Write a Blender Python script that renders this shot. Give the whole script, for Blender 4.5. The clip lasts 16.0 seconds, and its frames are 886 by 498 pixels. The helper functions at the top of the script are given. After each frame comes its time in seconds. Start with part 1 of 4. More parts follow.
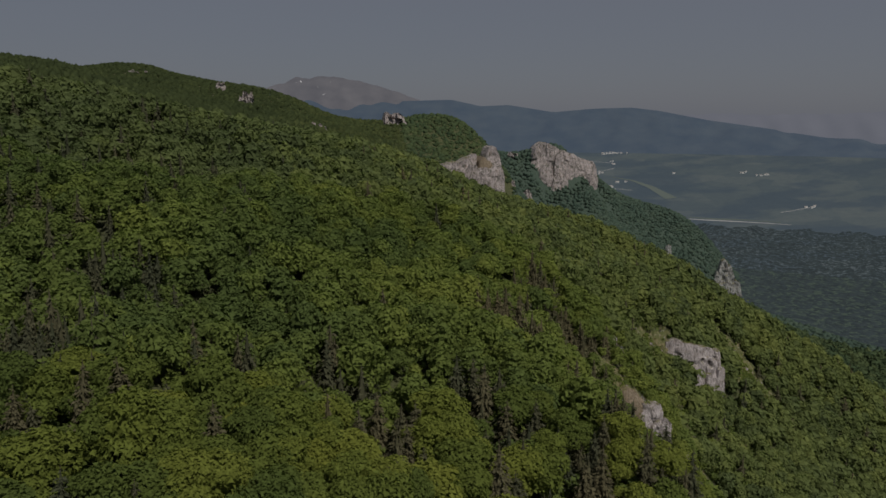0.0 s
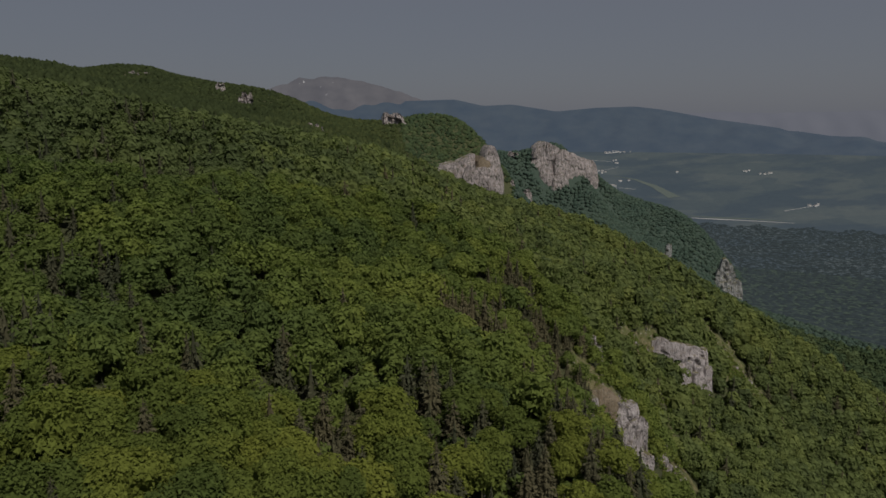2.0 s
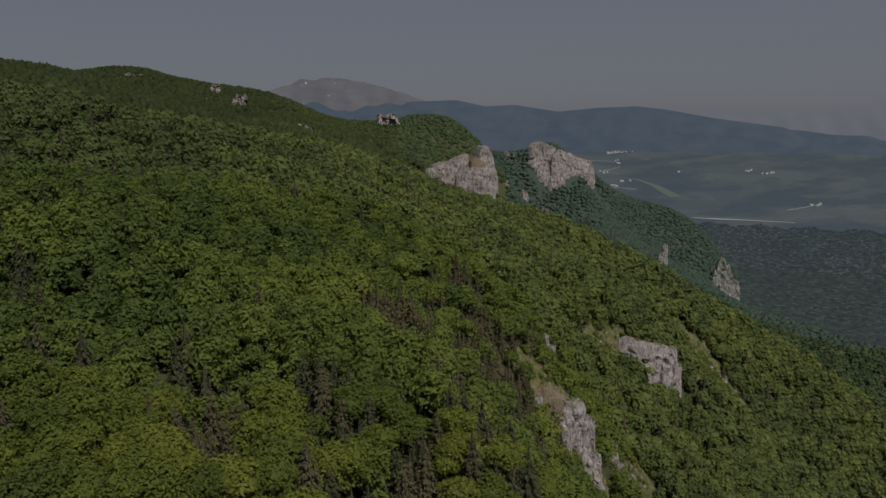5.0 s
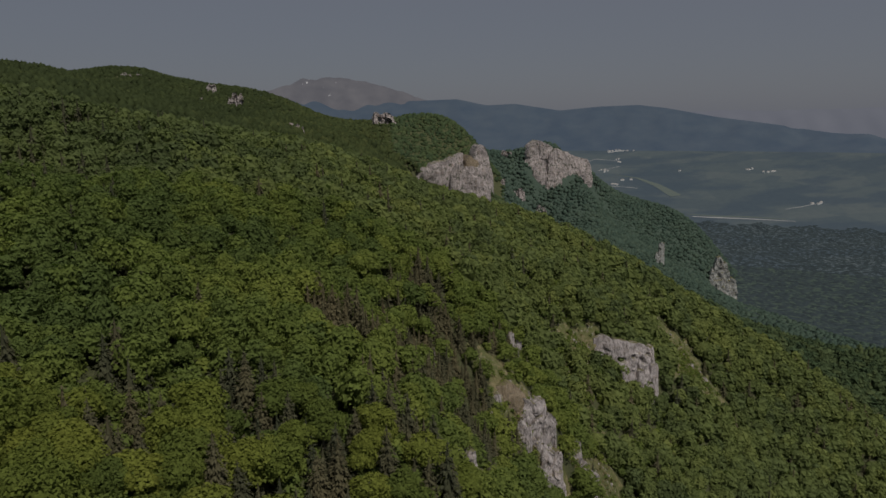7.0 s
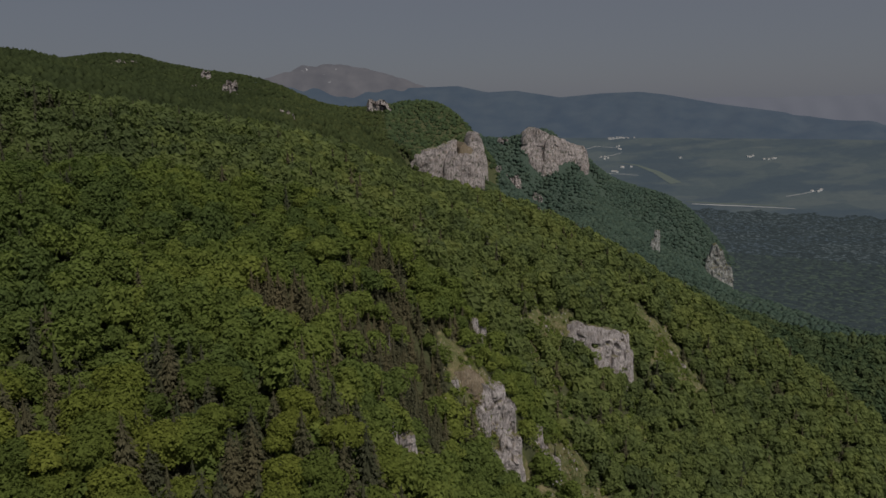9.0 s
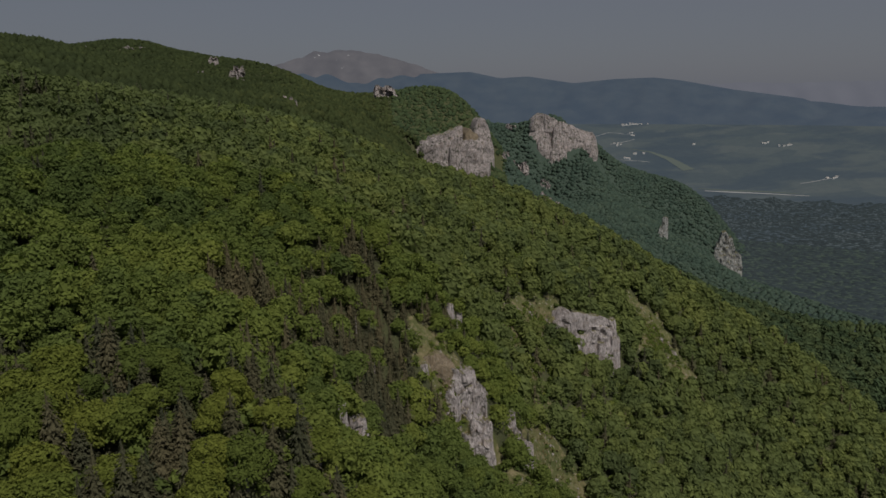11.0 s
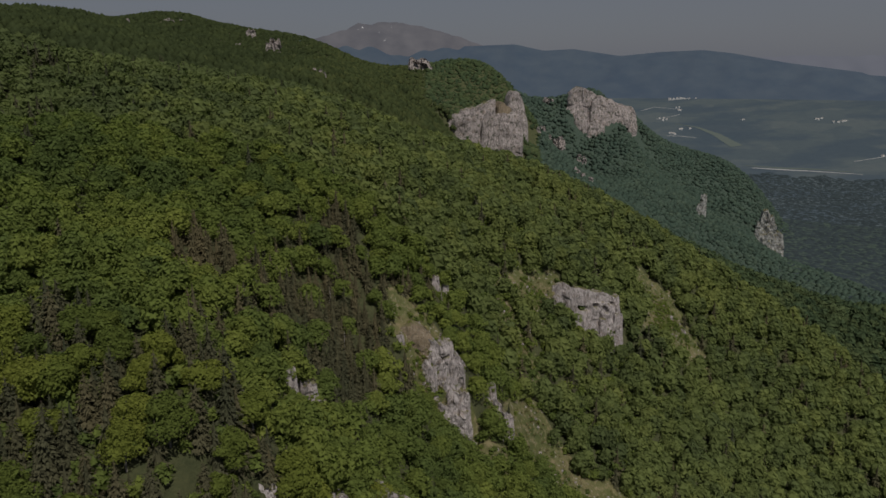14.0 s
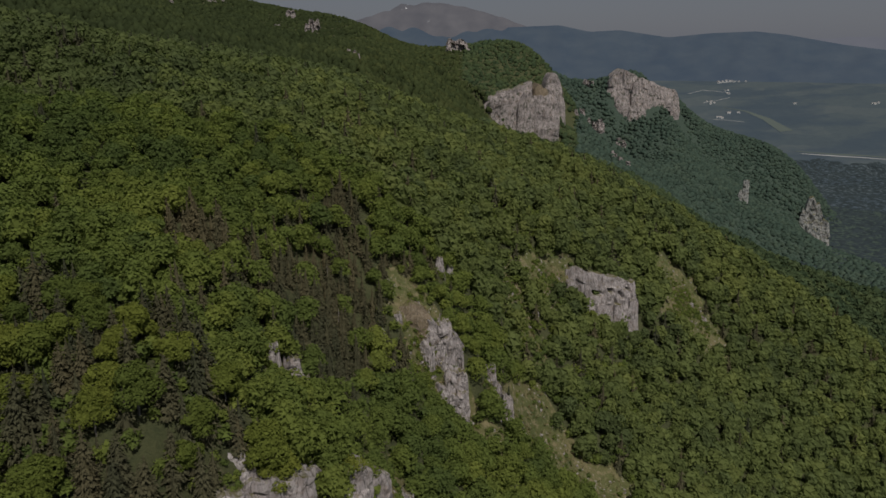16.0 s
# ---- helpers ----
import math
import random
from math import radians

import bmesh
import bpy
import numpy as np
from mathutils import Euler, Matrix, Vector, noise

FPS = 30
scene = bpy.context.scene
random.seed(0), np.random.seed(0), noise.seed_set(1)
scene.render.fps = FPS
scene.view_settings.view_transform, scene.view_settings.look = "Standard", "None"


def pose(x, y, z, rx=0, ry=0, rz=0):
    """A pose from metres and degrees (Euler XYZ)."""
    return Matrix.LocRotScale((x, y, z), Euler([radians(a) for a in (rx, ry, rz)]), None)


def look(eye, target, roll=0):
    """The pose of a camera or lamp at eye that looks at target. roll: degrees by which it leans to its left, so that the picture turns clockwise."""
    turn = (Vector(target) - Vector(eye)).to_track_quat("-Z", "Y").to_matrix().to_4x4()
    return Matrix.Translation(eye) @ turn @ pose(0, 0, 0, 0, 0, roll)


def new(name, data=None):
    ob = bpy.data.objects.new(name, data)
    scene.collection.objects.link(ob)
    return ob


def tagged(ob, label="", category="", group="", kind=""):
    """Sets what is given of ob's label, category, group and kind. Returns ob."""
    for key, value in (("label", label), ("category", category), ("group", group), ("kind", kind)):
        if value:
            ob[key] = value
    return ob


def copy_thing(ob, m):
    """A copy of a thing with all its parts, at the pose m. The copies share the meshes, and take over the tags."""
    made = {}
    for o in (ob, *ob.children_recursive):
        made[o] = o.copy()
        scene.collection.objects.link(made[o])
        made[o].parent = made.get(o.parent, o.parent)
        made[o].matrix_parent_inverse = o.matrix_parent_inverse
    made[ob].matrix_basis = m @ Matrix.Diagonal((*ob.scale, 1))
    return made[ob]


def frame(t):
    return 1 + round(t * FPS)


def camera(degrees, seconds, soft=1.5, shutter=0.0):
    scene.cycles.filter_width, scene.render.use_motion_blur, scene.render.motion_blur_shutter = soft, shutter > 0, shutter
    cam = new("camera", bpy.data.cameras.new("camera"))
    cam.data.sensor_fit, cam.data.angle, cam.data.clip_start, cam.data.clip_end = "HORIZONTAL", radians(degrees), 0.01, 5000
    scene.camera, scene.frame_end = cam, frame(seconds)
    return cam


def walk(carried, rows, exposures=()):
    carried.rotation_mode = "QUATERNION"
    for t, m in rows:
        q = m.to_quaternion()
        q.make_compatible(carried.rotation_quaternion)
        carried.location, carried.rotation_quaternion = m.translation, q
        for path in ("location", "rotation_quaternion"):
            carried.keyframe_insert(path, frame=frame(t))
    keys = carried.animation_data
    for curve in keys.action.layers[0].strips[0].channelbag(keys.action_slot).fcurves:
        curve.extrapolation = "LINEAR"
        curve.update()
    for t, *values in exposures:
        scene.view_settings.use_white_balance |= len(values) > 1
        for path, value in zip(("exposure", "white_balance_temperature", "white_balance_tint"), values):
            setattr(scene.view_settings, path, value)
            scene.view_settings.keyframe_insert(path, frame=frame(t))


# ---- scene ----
cam = camera(64.0, 16.0, soft=1.6)
METRES, EYE, TILT, LEAN, TURN = 130.0, 460.0, -10.6, 0.0, 0.0
ROWS = [
    (0.0, 0.0, 0.0, 0.0, 0.0, 0.0, -0.0),
    (0.5, 0.0186, -0.0002, -0.0005, 0.1, -0.01, 0.05),
    (1.0, 0.0407, 0.0001, -0.0011, 0.21, -0.03, 0.08),
    (1.5, 0.0645, -0.0001, -0.0017, 0.32, -0.03, 0.13),
    (2.0, 0.0904, -0.0002, -0.0026, 0.41, -0.01, 0.19),
    (2.5, 0.1179, -0.0003, -0.0033, 0.5, -0.01, 0.22),
    (3.0, 0.1472, -0.0008, -0.004, 0.59, 0.0, 0.25),
    (3.5, 0.1775, -0.0012, -0.005, 0.67, 0.03, 0.28),
    (4.0, 0.2088, -0.0016, -0.0061, 0.74, 0.03, 0.3),
    (6.5, 0.3707, -0.0026, -0.0127, 1.12, 0.08, 0.41),
    (7.0, 0.404, -0.0038, -0.0135, 1.19, -0.01, 0.42),
    (7.5, 0.4371, -0.005, -0.0146, 1.24, -0.24, 0.42),
    (8.0, 0.4701, -0.006, -0.0159, 1.32, -0.48, 0.42),
    (8.5, 0.503, -0.0068, -0.0171, 1.38, -0.74, 0.41),
    (9.0, 0.5356, -0.0076, -0.0181, 1.42, -1.02, 0.41),
    (11.5, 0.7012, -0.012, -0.0232, 3.04, -2.39, 0.14),
    (12.0, 0.7346, -0.0125, -0.0241, 3.52, -2.72, 0.04),
    (12.5, 0.768, -0.0129, -0.0247, 4.01, -3.08, -0.05),
    (13.0, 0.8013, -0.0131, -0.0255, 4.73, -3.44, -0.21),
    (13.5, 0.8342, -0.0125, -0.026, 5.45, -3.81, -0.37),
    (14.0, 0.8672, -0.0116, -0.0263, 6.18, -4.18, -0.55),
    (14.5, 0.8981, -0.0105, -0.0268, 6.86, -4.52, -0.69),
    (15.0, 0.9334, -0.009, -0.027, 7.74, -4.93, -0.89),
    (15.5, 0.9641, -0.0076, -0.0274, 8.61, -5.25, -1.07),
    (16.0, 0.9992, -0.0056, -0.0276, 9.67, -5.65, -1.31),
]
walk(cam, [(t, pose(0, 0, EYE, TILT, LEAN, TURN) @ pose(METRES * x, METRES * y, METRES * z, 90 + pitch, roll, yaw)) for t, x, y, z, yaw, pitch, roll in ROWS],
     exposures=[(0.0, -0.88), (16.0, -0.88)])

# ---- sky and sun ----
SUN_HEIGHT, SUN_FROM = 55.0, 146.0   # degrees above the horizon; compass bearing that the light comes from (0 ahead, 90 right)
world = bpy.data.worlds.new("sky")
scene.world = world
world.use_nodes = True
wn, wl = world.node_tree.nodes, world.node_tree.links
wn.clear()
sky = wn.new("ShaderNodeTexSky")
sky.sky_type, sky.sun_disc = "NISHITA", False
sky.sun_elevation, sky.sun_rotation = radians(SUN_HEIGHT), radians(SUN_FROM)
sky.altitude, sky.air_density, sky.dust_density, sky.ozone_density = 900.0, 1.0, 2.5, 2.0
grey = wn.new("ShaderNodeMix")
grey.data_type, grey.blend_type = "RGBA", "MIX"
grey.inputs[0].default_value = 0.7
grey.inputs[7].default_value = (5.65, 5.85, 6.85, 1)
wback = wn.new("ShaderNodeBackground")
wback.inputs["Strength"].default_value = 0.05
wout = wn.new("ShaderNodeOutputWorld")
wl.new(sky.outputs[0], grey.inputs[6])
wl.new(grey.outputs[2], wback.inputs[0])
wl.new(wback.outputs[0], wout.inputs[0])
sun = new("sun", bpy.data.lights.new("sun", "SUN"))
sun.data.energy, sun.data.angle, sun.data.color = 5.0, radians(0.5), (1.0, 0.94, 0.84)
_a, _h = radians(SUN_FROM), radians(SUN_HEIGHT)
sun.matrix_world = look((math.sin(_a) * math.cos(_h) * 100, math.cos(_a) * math.cos(_h) * 100, math.sin(_h) * 100 + 460), (0, 0, 460))


# ---- materials ----
class Nodes:
    """Short hand for one material's node tree."""

    def __init__(self, name):
        self.mat = bpy.data.materials.new(name)
        self.mat.use_nodes = True
        self.n, self.l = self.mat.node_tree.nodes, self.mat.node_tree.links
        self.n.clear()
        self.out = self.n.new("ShaderNodeOutputMaterial")

    def put(self, socket, value):
        if isinstance(value, bpy.types.NodeSocket):
            self.l.new(value, socket)
        else:
            socket.default_value = value

    def place(self, sx=1.0, sy=1.0, sz=1.0):
        g = self.n.new("ShaderNodeNewGeometry")
        m = self.n.new("ShaderNodeMapping")
        m.inputs["Scale"].default_value = (sx, sy, sz)
        self.l.new(g.outputs["Position"], m.inputs["Vector"])
        return m.outputs[0]

    def noise(self, vec, scale, detail=4.0, rough=0.55, warp=0.0):
        k = self.n.new("ShaderNodeTexNoise")
        self.l.new(vec, k.inputs["Vector"])
        for key, v in (("Scale", scale), ("Detail", detail), ("Roughness", rough), ("Distortion", warp)):
            k.inputs[key].default_value = v
        return k.outputs[0]

    def cells(self, vec, scale, feature="F1", out="Distance"):
        k = self.n.new("ShaderNodeTexVoronoi")
        k.feature = feature
        self.l.new(vec, k.inputs["Vector"])
        k.inputs["Scale"].default_value = scale
        return k.outputs[out]

    def ramp(self, fac, *stops):
        k = self.n.new("ShaderNodeValToRGB")
        while len(k.color_ramp.elements) < len(stops):
            k.color_ramp.elements.new(0.5)
        for e, (p, c) in zip(k.color_ramp.elements, stops):
            e.position = p
            e.color = (*c, 1) if isinstance(c, tuple) else (c, c, c, 1)
        self.put(k.inputs[0], fac)
        return k.outputs[0]

    def mix(self, fac, a, b, blend="MIX"):
        k = self.n.new("ShaderNodeMix")
        k.data_type, k.blend_type = "RGBA", blend
        self.put(k.inputs[0], fac)
        self.put(k.inputs[6], (*a, 1) if isinstance(a, tuple) else a)
        self.put(k.inputs[7], (*b, 1) if isinstance(b, tuple) else b)
        return k.outputs[2]

    def math(self, op, a, b=0.0):
        k = self.n.new("ShaderNodeMath")
        k.operation = op
        self.put(k.inputs[0], a)
        self.put(k.inputs[1], b)
        return k.outputs[0]

    def bump(self, height, strength, distance):
        k = self.n.new("ShaderNodeBump")
        k.inputs["Strength"].default_value, k.inputs["Distance"].default_value = strength, distance
        self.l.new(height, k.inputs["Height"])
        return k.outputs[0]

    def surface(self, colour, rough=0.9, normal=None, glow=None, spec=0.2):
        p = self.n.new("ShaderNodeBsdfPrincipled")
        self.put(p.inputs["Base Color"], (*colour, 1) if isinstance(colour, tuple) else colour)
        self.put(p.inputs["Roughness"], rough)
        p.inputs["Specular IOR Level"].default_value = spec
        if normal is not None:
            self.l.new(normal, p.inputs["Normal"])
        if glow is not None:
            p.inputs["Emission Color"].default_value = (*glow, 1)
            p.inputs["Emission Strength"].default_value = 1.0
        self.l.new(p.outputs[0], self.out.inputs[0])
        return self.mat

    def leaf(self, colour, through_share=0.3):
        d, t, m = self.n.new("ShaderNodeBsdfDiffuse"), self.n.new("ShaderNodeBsdfTranslucent"), self.n.new("ShaderNodeMixShader")
        self.l.new(colour, d.inputs[0])
        self.l.new(self.mix(0.5, colour, (0.5, 0.8, 0.05), "MULTIPLY"), t.inputs[0])
        m.inputs[0].default_value = through_share
        self.l.new(d.outputs[0], m.inputs[1])
        self.l.new(t.outputs[0], m.inputs[2])
        self.l.new(m.outputs[0], self.out.inputs[0])
        return self.mat


def leaf_material(name, single, dark, mid, light, through_share=0.38):
    """Foliage. single: the tree is an object of its own, else one of many in a mesh that carries each tree's tint."""
    k = Nodes(name)
    if single:
        tint = k.n.new("ShaderNodeObjectInfo").outputs["Random"]
    else:
        a = k.n.new("ShaderNodeAttribute")
        a.attribute_name = "tint"
        tint = a.outputs["Fac"]
    patch = k.noise(k.place(), 0.018, 3.0)
    tint = k.math("ADD", k.math("MULTIPLY", tint, 0.62), k.math("MULTIPLY", k.ramp(patch, (0.32, 0.0), (0.68, 1.0)), 0.38))
    colour = k.ramp(tint, (0.12, dark), (0.5, mid), (0.9, light))
    fleck = k.n.new("ShaderNodeNewGeometry").outputs["Random Per Island"]
    colour = k.mix(1.0, colour, k.ramp(fleck, (0.0, 0.74), (0.6, 1.0)), "MULTIPLY")
    return k.leaf(colour, through_share)


BEECH = ((0.098, 0.132, 0.038), (0.154, 0.188, 0.044), (0.214, 0.236, 0.050))
SPRUCE = ((0.060, 0.067, 0.042), (0.092, 0.088, 0.053), (0.128, 0.111, 0.065))
beech_leaf = leaf_material("beech_leaf", True, *BEECH)
beech_leaves = leaf_material("beech_leaves", False, (0.102, 0.140, 0.047), (0.156, 0.198, 0.053), (0.212, 0.246, 0.060))
# beeches higher up: a little haze blue painted into their colour
upper_leaves = leaf_material("upper_leaves", False, (0.104, 0.134, 0.058), (0.152, 0.187, 0.066), (0.200, 0.230, 0.074))
# woods behind the spur: darker copy, dimming with distance put into the colour
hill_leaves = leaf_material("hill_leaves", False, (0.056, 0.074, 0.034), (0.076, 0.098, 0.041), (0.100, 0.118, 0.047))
spruce_needle = leaf_material("spruce_needle", True, *SPRUCE, through_share=0.1)
spruce_needles = leaf_material("spruce_needles", False, *SPRUCE, through_share=0.1)
# far slopes: blue of the haze painted into the leaf colour
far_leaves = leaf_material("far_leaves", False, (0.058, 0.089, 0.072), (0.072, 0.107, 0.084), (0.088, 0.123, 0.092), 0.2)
# hill green made bluer, part of the haze painted in
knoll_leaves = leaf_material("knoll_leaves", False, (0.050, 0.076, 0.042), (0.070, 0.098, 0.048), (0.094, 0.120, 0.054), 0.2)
hay = leaf_material("hay", False, (0.12, 0.125, 0.05), (0.20, 0.175, 0.085), (0.29, 0.25, 0.14), 0.2)
# valley wood: flat blue-grey leaf colour with the haze painted in
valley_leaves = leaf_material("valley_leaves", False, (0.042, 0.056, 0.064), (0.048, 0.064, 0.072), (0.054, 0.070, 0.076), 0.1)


def bark_material(name, a, b):
    k = Nodes(name)
    n = k.noise(k.place(1, 1, 0.25), 3.0, 5.0, 0.65)
    return k.surface(k.ramp(n, (0.3, a), (0.75, b)), 0.95, k.bump(n, 0.6, 0.05))


bark = bark_material("beech_bark", (0.11, 0.10, 0.09), (0.24, 0.23, 0.21))
spruce_bark = bark_material("spruce_bark", (0.07, 0.05, 0.04), (0.16, 0.12, 0.10))
dead_wood = bark_material("dead_wood", (0.20, 0.18, 0.17), (0.36, 0.33, 0.31))


def rock_material(name, dark, mid, light, size, turf_from=0.55, shrubs=0.0, drawn=0.3):
    """Weathered limestone: dark water streaks down the face, cracks, blotches of rust and lichen, turf on flat tops."""
    k = Nodes(name)
    streak = k.noise(k.place(1, 1, drawn), 0.9 / size, 6.0, 0.62, 0.4)
    blot = k.noise(k.place(), 0.28 / size, 5.0, 0.6)
    grain = k.noise(k.place(), 3.0 / size, 5.0, 0.7)
    fissure = k.noise(k.place(1, 1, 0.3), 0.33 / size, 3.0, 0.6, 0.8)
    crack = k.math("ABSOLUTE", k.math("SUBTRACT", fissure, 0.5))
    colour = k.ramp(streak, (0.28, dark), (0.5, mid), (0.72, light))
    colour = k.mix(k.ramp(blot, (0.52, 0.0), (0.72, 0.65)), colour, (0.27, 0.20, 0.155))
    colour = k.mix(1.0, colour, k.ramp(grain, (0.25, 0.62), (0.7, 1.0)), "MULTIPLY")
    colour = k.mix(k.ramp(crack, (0.0, 0.8), (0.022, 0.0)), colour, (0.08, 0.075, 0.07))
    if shrubs:
        tuft = k.noise(k.place(1, 1, 0.7), 0.22, 4.0, 0.65)
        colour = k.mix(k.ramp(tuft, (0.56, 0.0), (0.61, shrubs)), colour, (0.055, 0.066, 0.042))
    g = k.n.new("ShaderNodeNewGeometry")
    s = k.n.new("ShaderNodeSeparateXYZ")
    k.l.new(g.outputs["Normal"], s.inputs[0])
    turf = k.math("ADD", s.outputs[2], k.math("MULTIPLY", k.math("SUBTRACT", blot, 0.5), 1.4))
    colour = k.mix(k.ramp(turf, (turf_from, 0.0), (turf_from + 0.25, 0.9)), colour, k.ramp(grain, (0.3, (0.08, 0.085, 0.03)), (0.7, (0.17, 0.15, 0.07))))
    height = k.math("ADD", k.math("MULTIPLY", streak, 1.0), k.math("ADD", k.math("MULTIPLY", grain, 0.5), k.math("MULTIPLY", k.ramp(crack, (0.0, 0.0), (0.04, 1.0)), 0.6)))
    return k.surface(colour, 0.92, k.bump(height, 0.6, 0.8 * size))


limestone = rock_material("limestone", (0.225, 0.20, 0.205), (0.42, 0.38, 0.385), (0.60, 0.555, 0.555), 1.0, 0.75)
far_limestone = rock_material("far_limestone", (0.235, 0.21, 0.212), (0.44, 0.392, 0.392), (0.62, 0.562, 0.555), 2.0, 0.8, 0.85, 0.6)
# distant limestone, greyed and evened out: haze painted into the rock colour
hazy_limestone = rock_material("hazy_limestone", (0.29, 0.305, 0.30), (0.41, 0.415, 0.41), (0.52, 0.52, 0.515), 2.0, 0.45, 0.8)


rusty_bank = rock_material("rusty_bank", (0.16, 0.125, 0.085), (0.25, 0.20, 0.14), (0.36, 0.31, 0.25), 0.5, 0.75)


def ground_material():
    k = Nodes("grassy_slope")
    a, b = k.noise(k.place(), 0.06, 5.0, 0.6), k.noise(k.place(), 1.1, 5.0, 0.7)
    colour = k.ramp(a, (0.3, (0.078, 0.10, 0.032)), (0.5, (0.125, 0.135, 0.052)), (0.7, (0.19, 0.165, 0.085)))
    colour = k.mix(1.0, colour, k.ramp(b, (0.25, 0.55), (0.75, 1.0)), "MULTIPLY")
    tuft = k.noise(k.place(), 0.32, 5.0, 0.75)
    colour = k.mix(k.ramp(tuft, (0.5, 0.0), (0.62, 0.7)), colour, (0.23, 0.19, 0.115))
    stone = k.noise(k.place(), 0.45, 5.0, 0.75)
    colour = k.mix(k.ramp(stone, (0.60, 0.0), (0.66, 0.85)), colour, (0.38, 0.35, 0.33))
    return k.surface(colour, 0.95, k.bump(b, 0.8, 0.5))


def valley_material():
    """Distant valley floor: hedged meadows and woods; emission paints in the haze of kilometres of air."""
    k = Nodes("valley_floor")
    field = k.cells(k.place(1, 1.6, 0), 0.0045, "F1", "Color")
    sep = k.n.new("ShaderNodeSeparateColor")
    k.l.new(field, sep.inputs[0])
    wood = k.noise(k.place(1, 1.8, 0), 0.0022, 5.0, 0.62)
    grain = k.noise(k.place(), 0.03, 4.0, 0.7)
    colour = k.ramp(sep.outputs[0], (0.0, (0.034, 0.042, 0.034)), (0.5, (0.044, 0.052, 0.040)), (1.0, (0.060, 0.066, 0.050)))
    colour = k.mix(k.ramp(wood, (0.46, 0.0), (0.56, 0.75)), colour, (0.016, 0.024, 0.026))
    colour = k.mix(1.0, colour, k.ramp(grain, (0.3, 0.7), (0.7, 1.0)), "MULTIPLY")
    # bluish glow stands in for haze, the floor itself gives no light
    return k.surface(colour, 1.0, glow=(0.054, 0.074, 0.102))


# far slopes of wood and rock, haze painted on as an even emission
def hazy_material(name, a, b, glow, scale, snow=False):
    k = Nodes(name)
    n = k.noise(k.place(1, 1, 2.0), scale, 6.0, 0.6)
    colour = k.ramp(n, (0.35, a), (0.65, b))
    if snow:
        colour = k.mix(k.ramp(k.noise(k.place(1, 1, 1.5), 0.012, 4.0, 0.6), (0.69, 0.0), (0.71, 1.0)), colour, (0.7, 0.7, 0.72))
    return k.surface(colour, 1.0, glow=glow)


def floor_material(name, a, b):
    """Floor and undergrowth of the woods."""
    k = Nodes(name)
    n = k.math("ADD", k.math("MULTIPLY", k.noise(k.place(), 0.15, 5.0, 0.7), 0.5), k.math("MULTIPLY", k.noise(k.place(), 0.9, 6.0, 0.8), 0.5))
    return k.surface(k.ramp(n, (0.3, a), (0.7, b)), 0.95, k.bump(n, 0.8, 1.5))


grassy_slope = ground_material()
forest_floor = floor_material("forest_floor", (0.040, 0.050, 0.024), (0.094, 0.098, 0.046))
# floor under the far woods, bluer: haze painted into its colour
hazy_floor = floor_material("hazy_floor", (0.046, 0.068, 0.054), (0.060, 0.086, 0.068))
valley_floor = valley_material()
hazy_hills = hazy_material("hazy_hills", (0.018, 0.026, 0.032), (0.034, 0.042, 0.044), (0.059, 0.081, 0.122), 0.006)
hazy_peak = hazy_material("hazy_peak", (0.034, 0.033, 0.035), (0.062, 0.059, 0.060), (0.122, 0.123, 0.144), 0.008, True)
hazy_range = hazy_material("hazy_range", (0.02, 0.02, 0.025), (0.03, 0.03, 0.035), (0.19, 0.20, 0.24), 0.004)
plaster = Nodes("plaster").surface((0.58, 0.60, 0.61), 0.9)
roof_tile = Nodes("roof_tile").surface((0.36, 0.34, 0.33), 0.9)
pale_road = Nodes("pale_road").surface((0.33, 0.34, 0.34), 0.95)
meadow_grass = Nodes("meadow_grass").surface((0.098, 0.120, 0.112), 1.0)


# ---- the lie of the land ----
# rounded rises and hollows (x, y, radius, height) on a flank that falls from the plateau to the valley
SPUR = [
    (590, 10, 300, -67), (-3, 60, 70, 35), (46, 158, 70, 51), (-150, 158, 70, -20), (-52, 207, 70, 9), (95, 207, 70, -14),
    (144, 305, 70, -21), (-150, 305, 70, -30), (46, 305, 70, 25), (193, 354, 70, -16), (312, 368, 110, -48),
    (586, 428, 180, -86), (193, 452, 70, -22), (144, 452, 70, 21), (450, 500, 500, 138), (95, 501, 70, -14), (291, 501, 70, -18),
    (-150, 501, 70, -10), (340, 550, 70, 7), (193, 550, 70, 17), (-170, 554, 180, -28), (-422, 554, 180, -55),
]
HOLLOW = [
    (-345, 1570, 100, 9), (-735, 1655, 60, 9), (-870, 1680, 60, -7), (-690, 1890, 90, -30), (-440, 1690, 100, 16), (-350, 1700, 90, 12), (-660, 1140, 80, 6), (-675, 1690, 45, 7),
    (-290, 1030, 170, -24), (-400, 1330, 160, -20), (-700, 1430, 110, -14), (-690, 1640, 90, 8), (500, 1390, 180, -70),
    (46, 599, 70, -12), (95, 599, 70, 8), (291, 599, 70, 9), (-44, 806, 180, -78), (586, 806, 180, 48), (-1300, 850, 500, 63),
    (208, 932, 180, -6), (-296, 932, 180, -18), (712, 932, 180, -80), (82, 1058, 180, -62), (-44, 1184, 180, -27),
    (-674, 1184, 180, 14), (82, 1310, 180, -81), (-250, 1480, 300, -49), (220, 1490, 110, -38), (-548, 1562, 180, 22),
    (60, 1570, 110, 35),
]
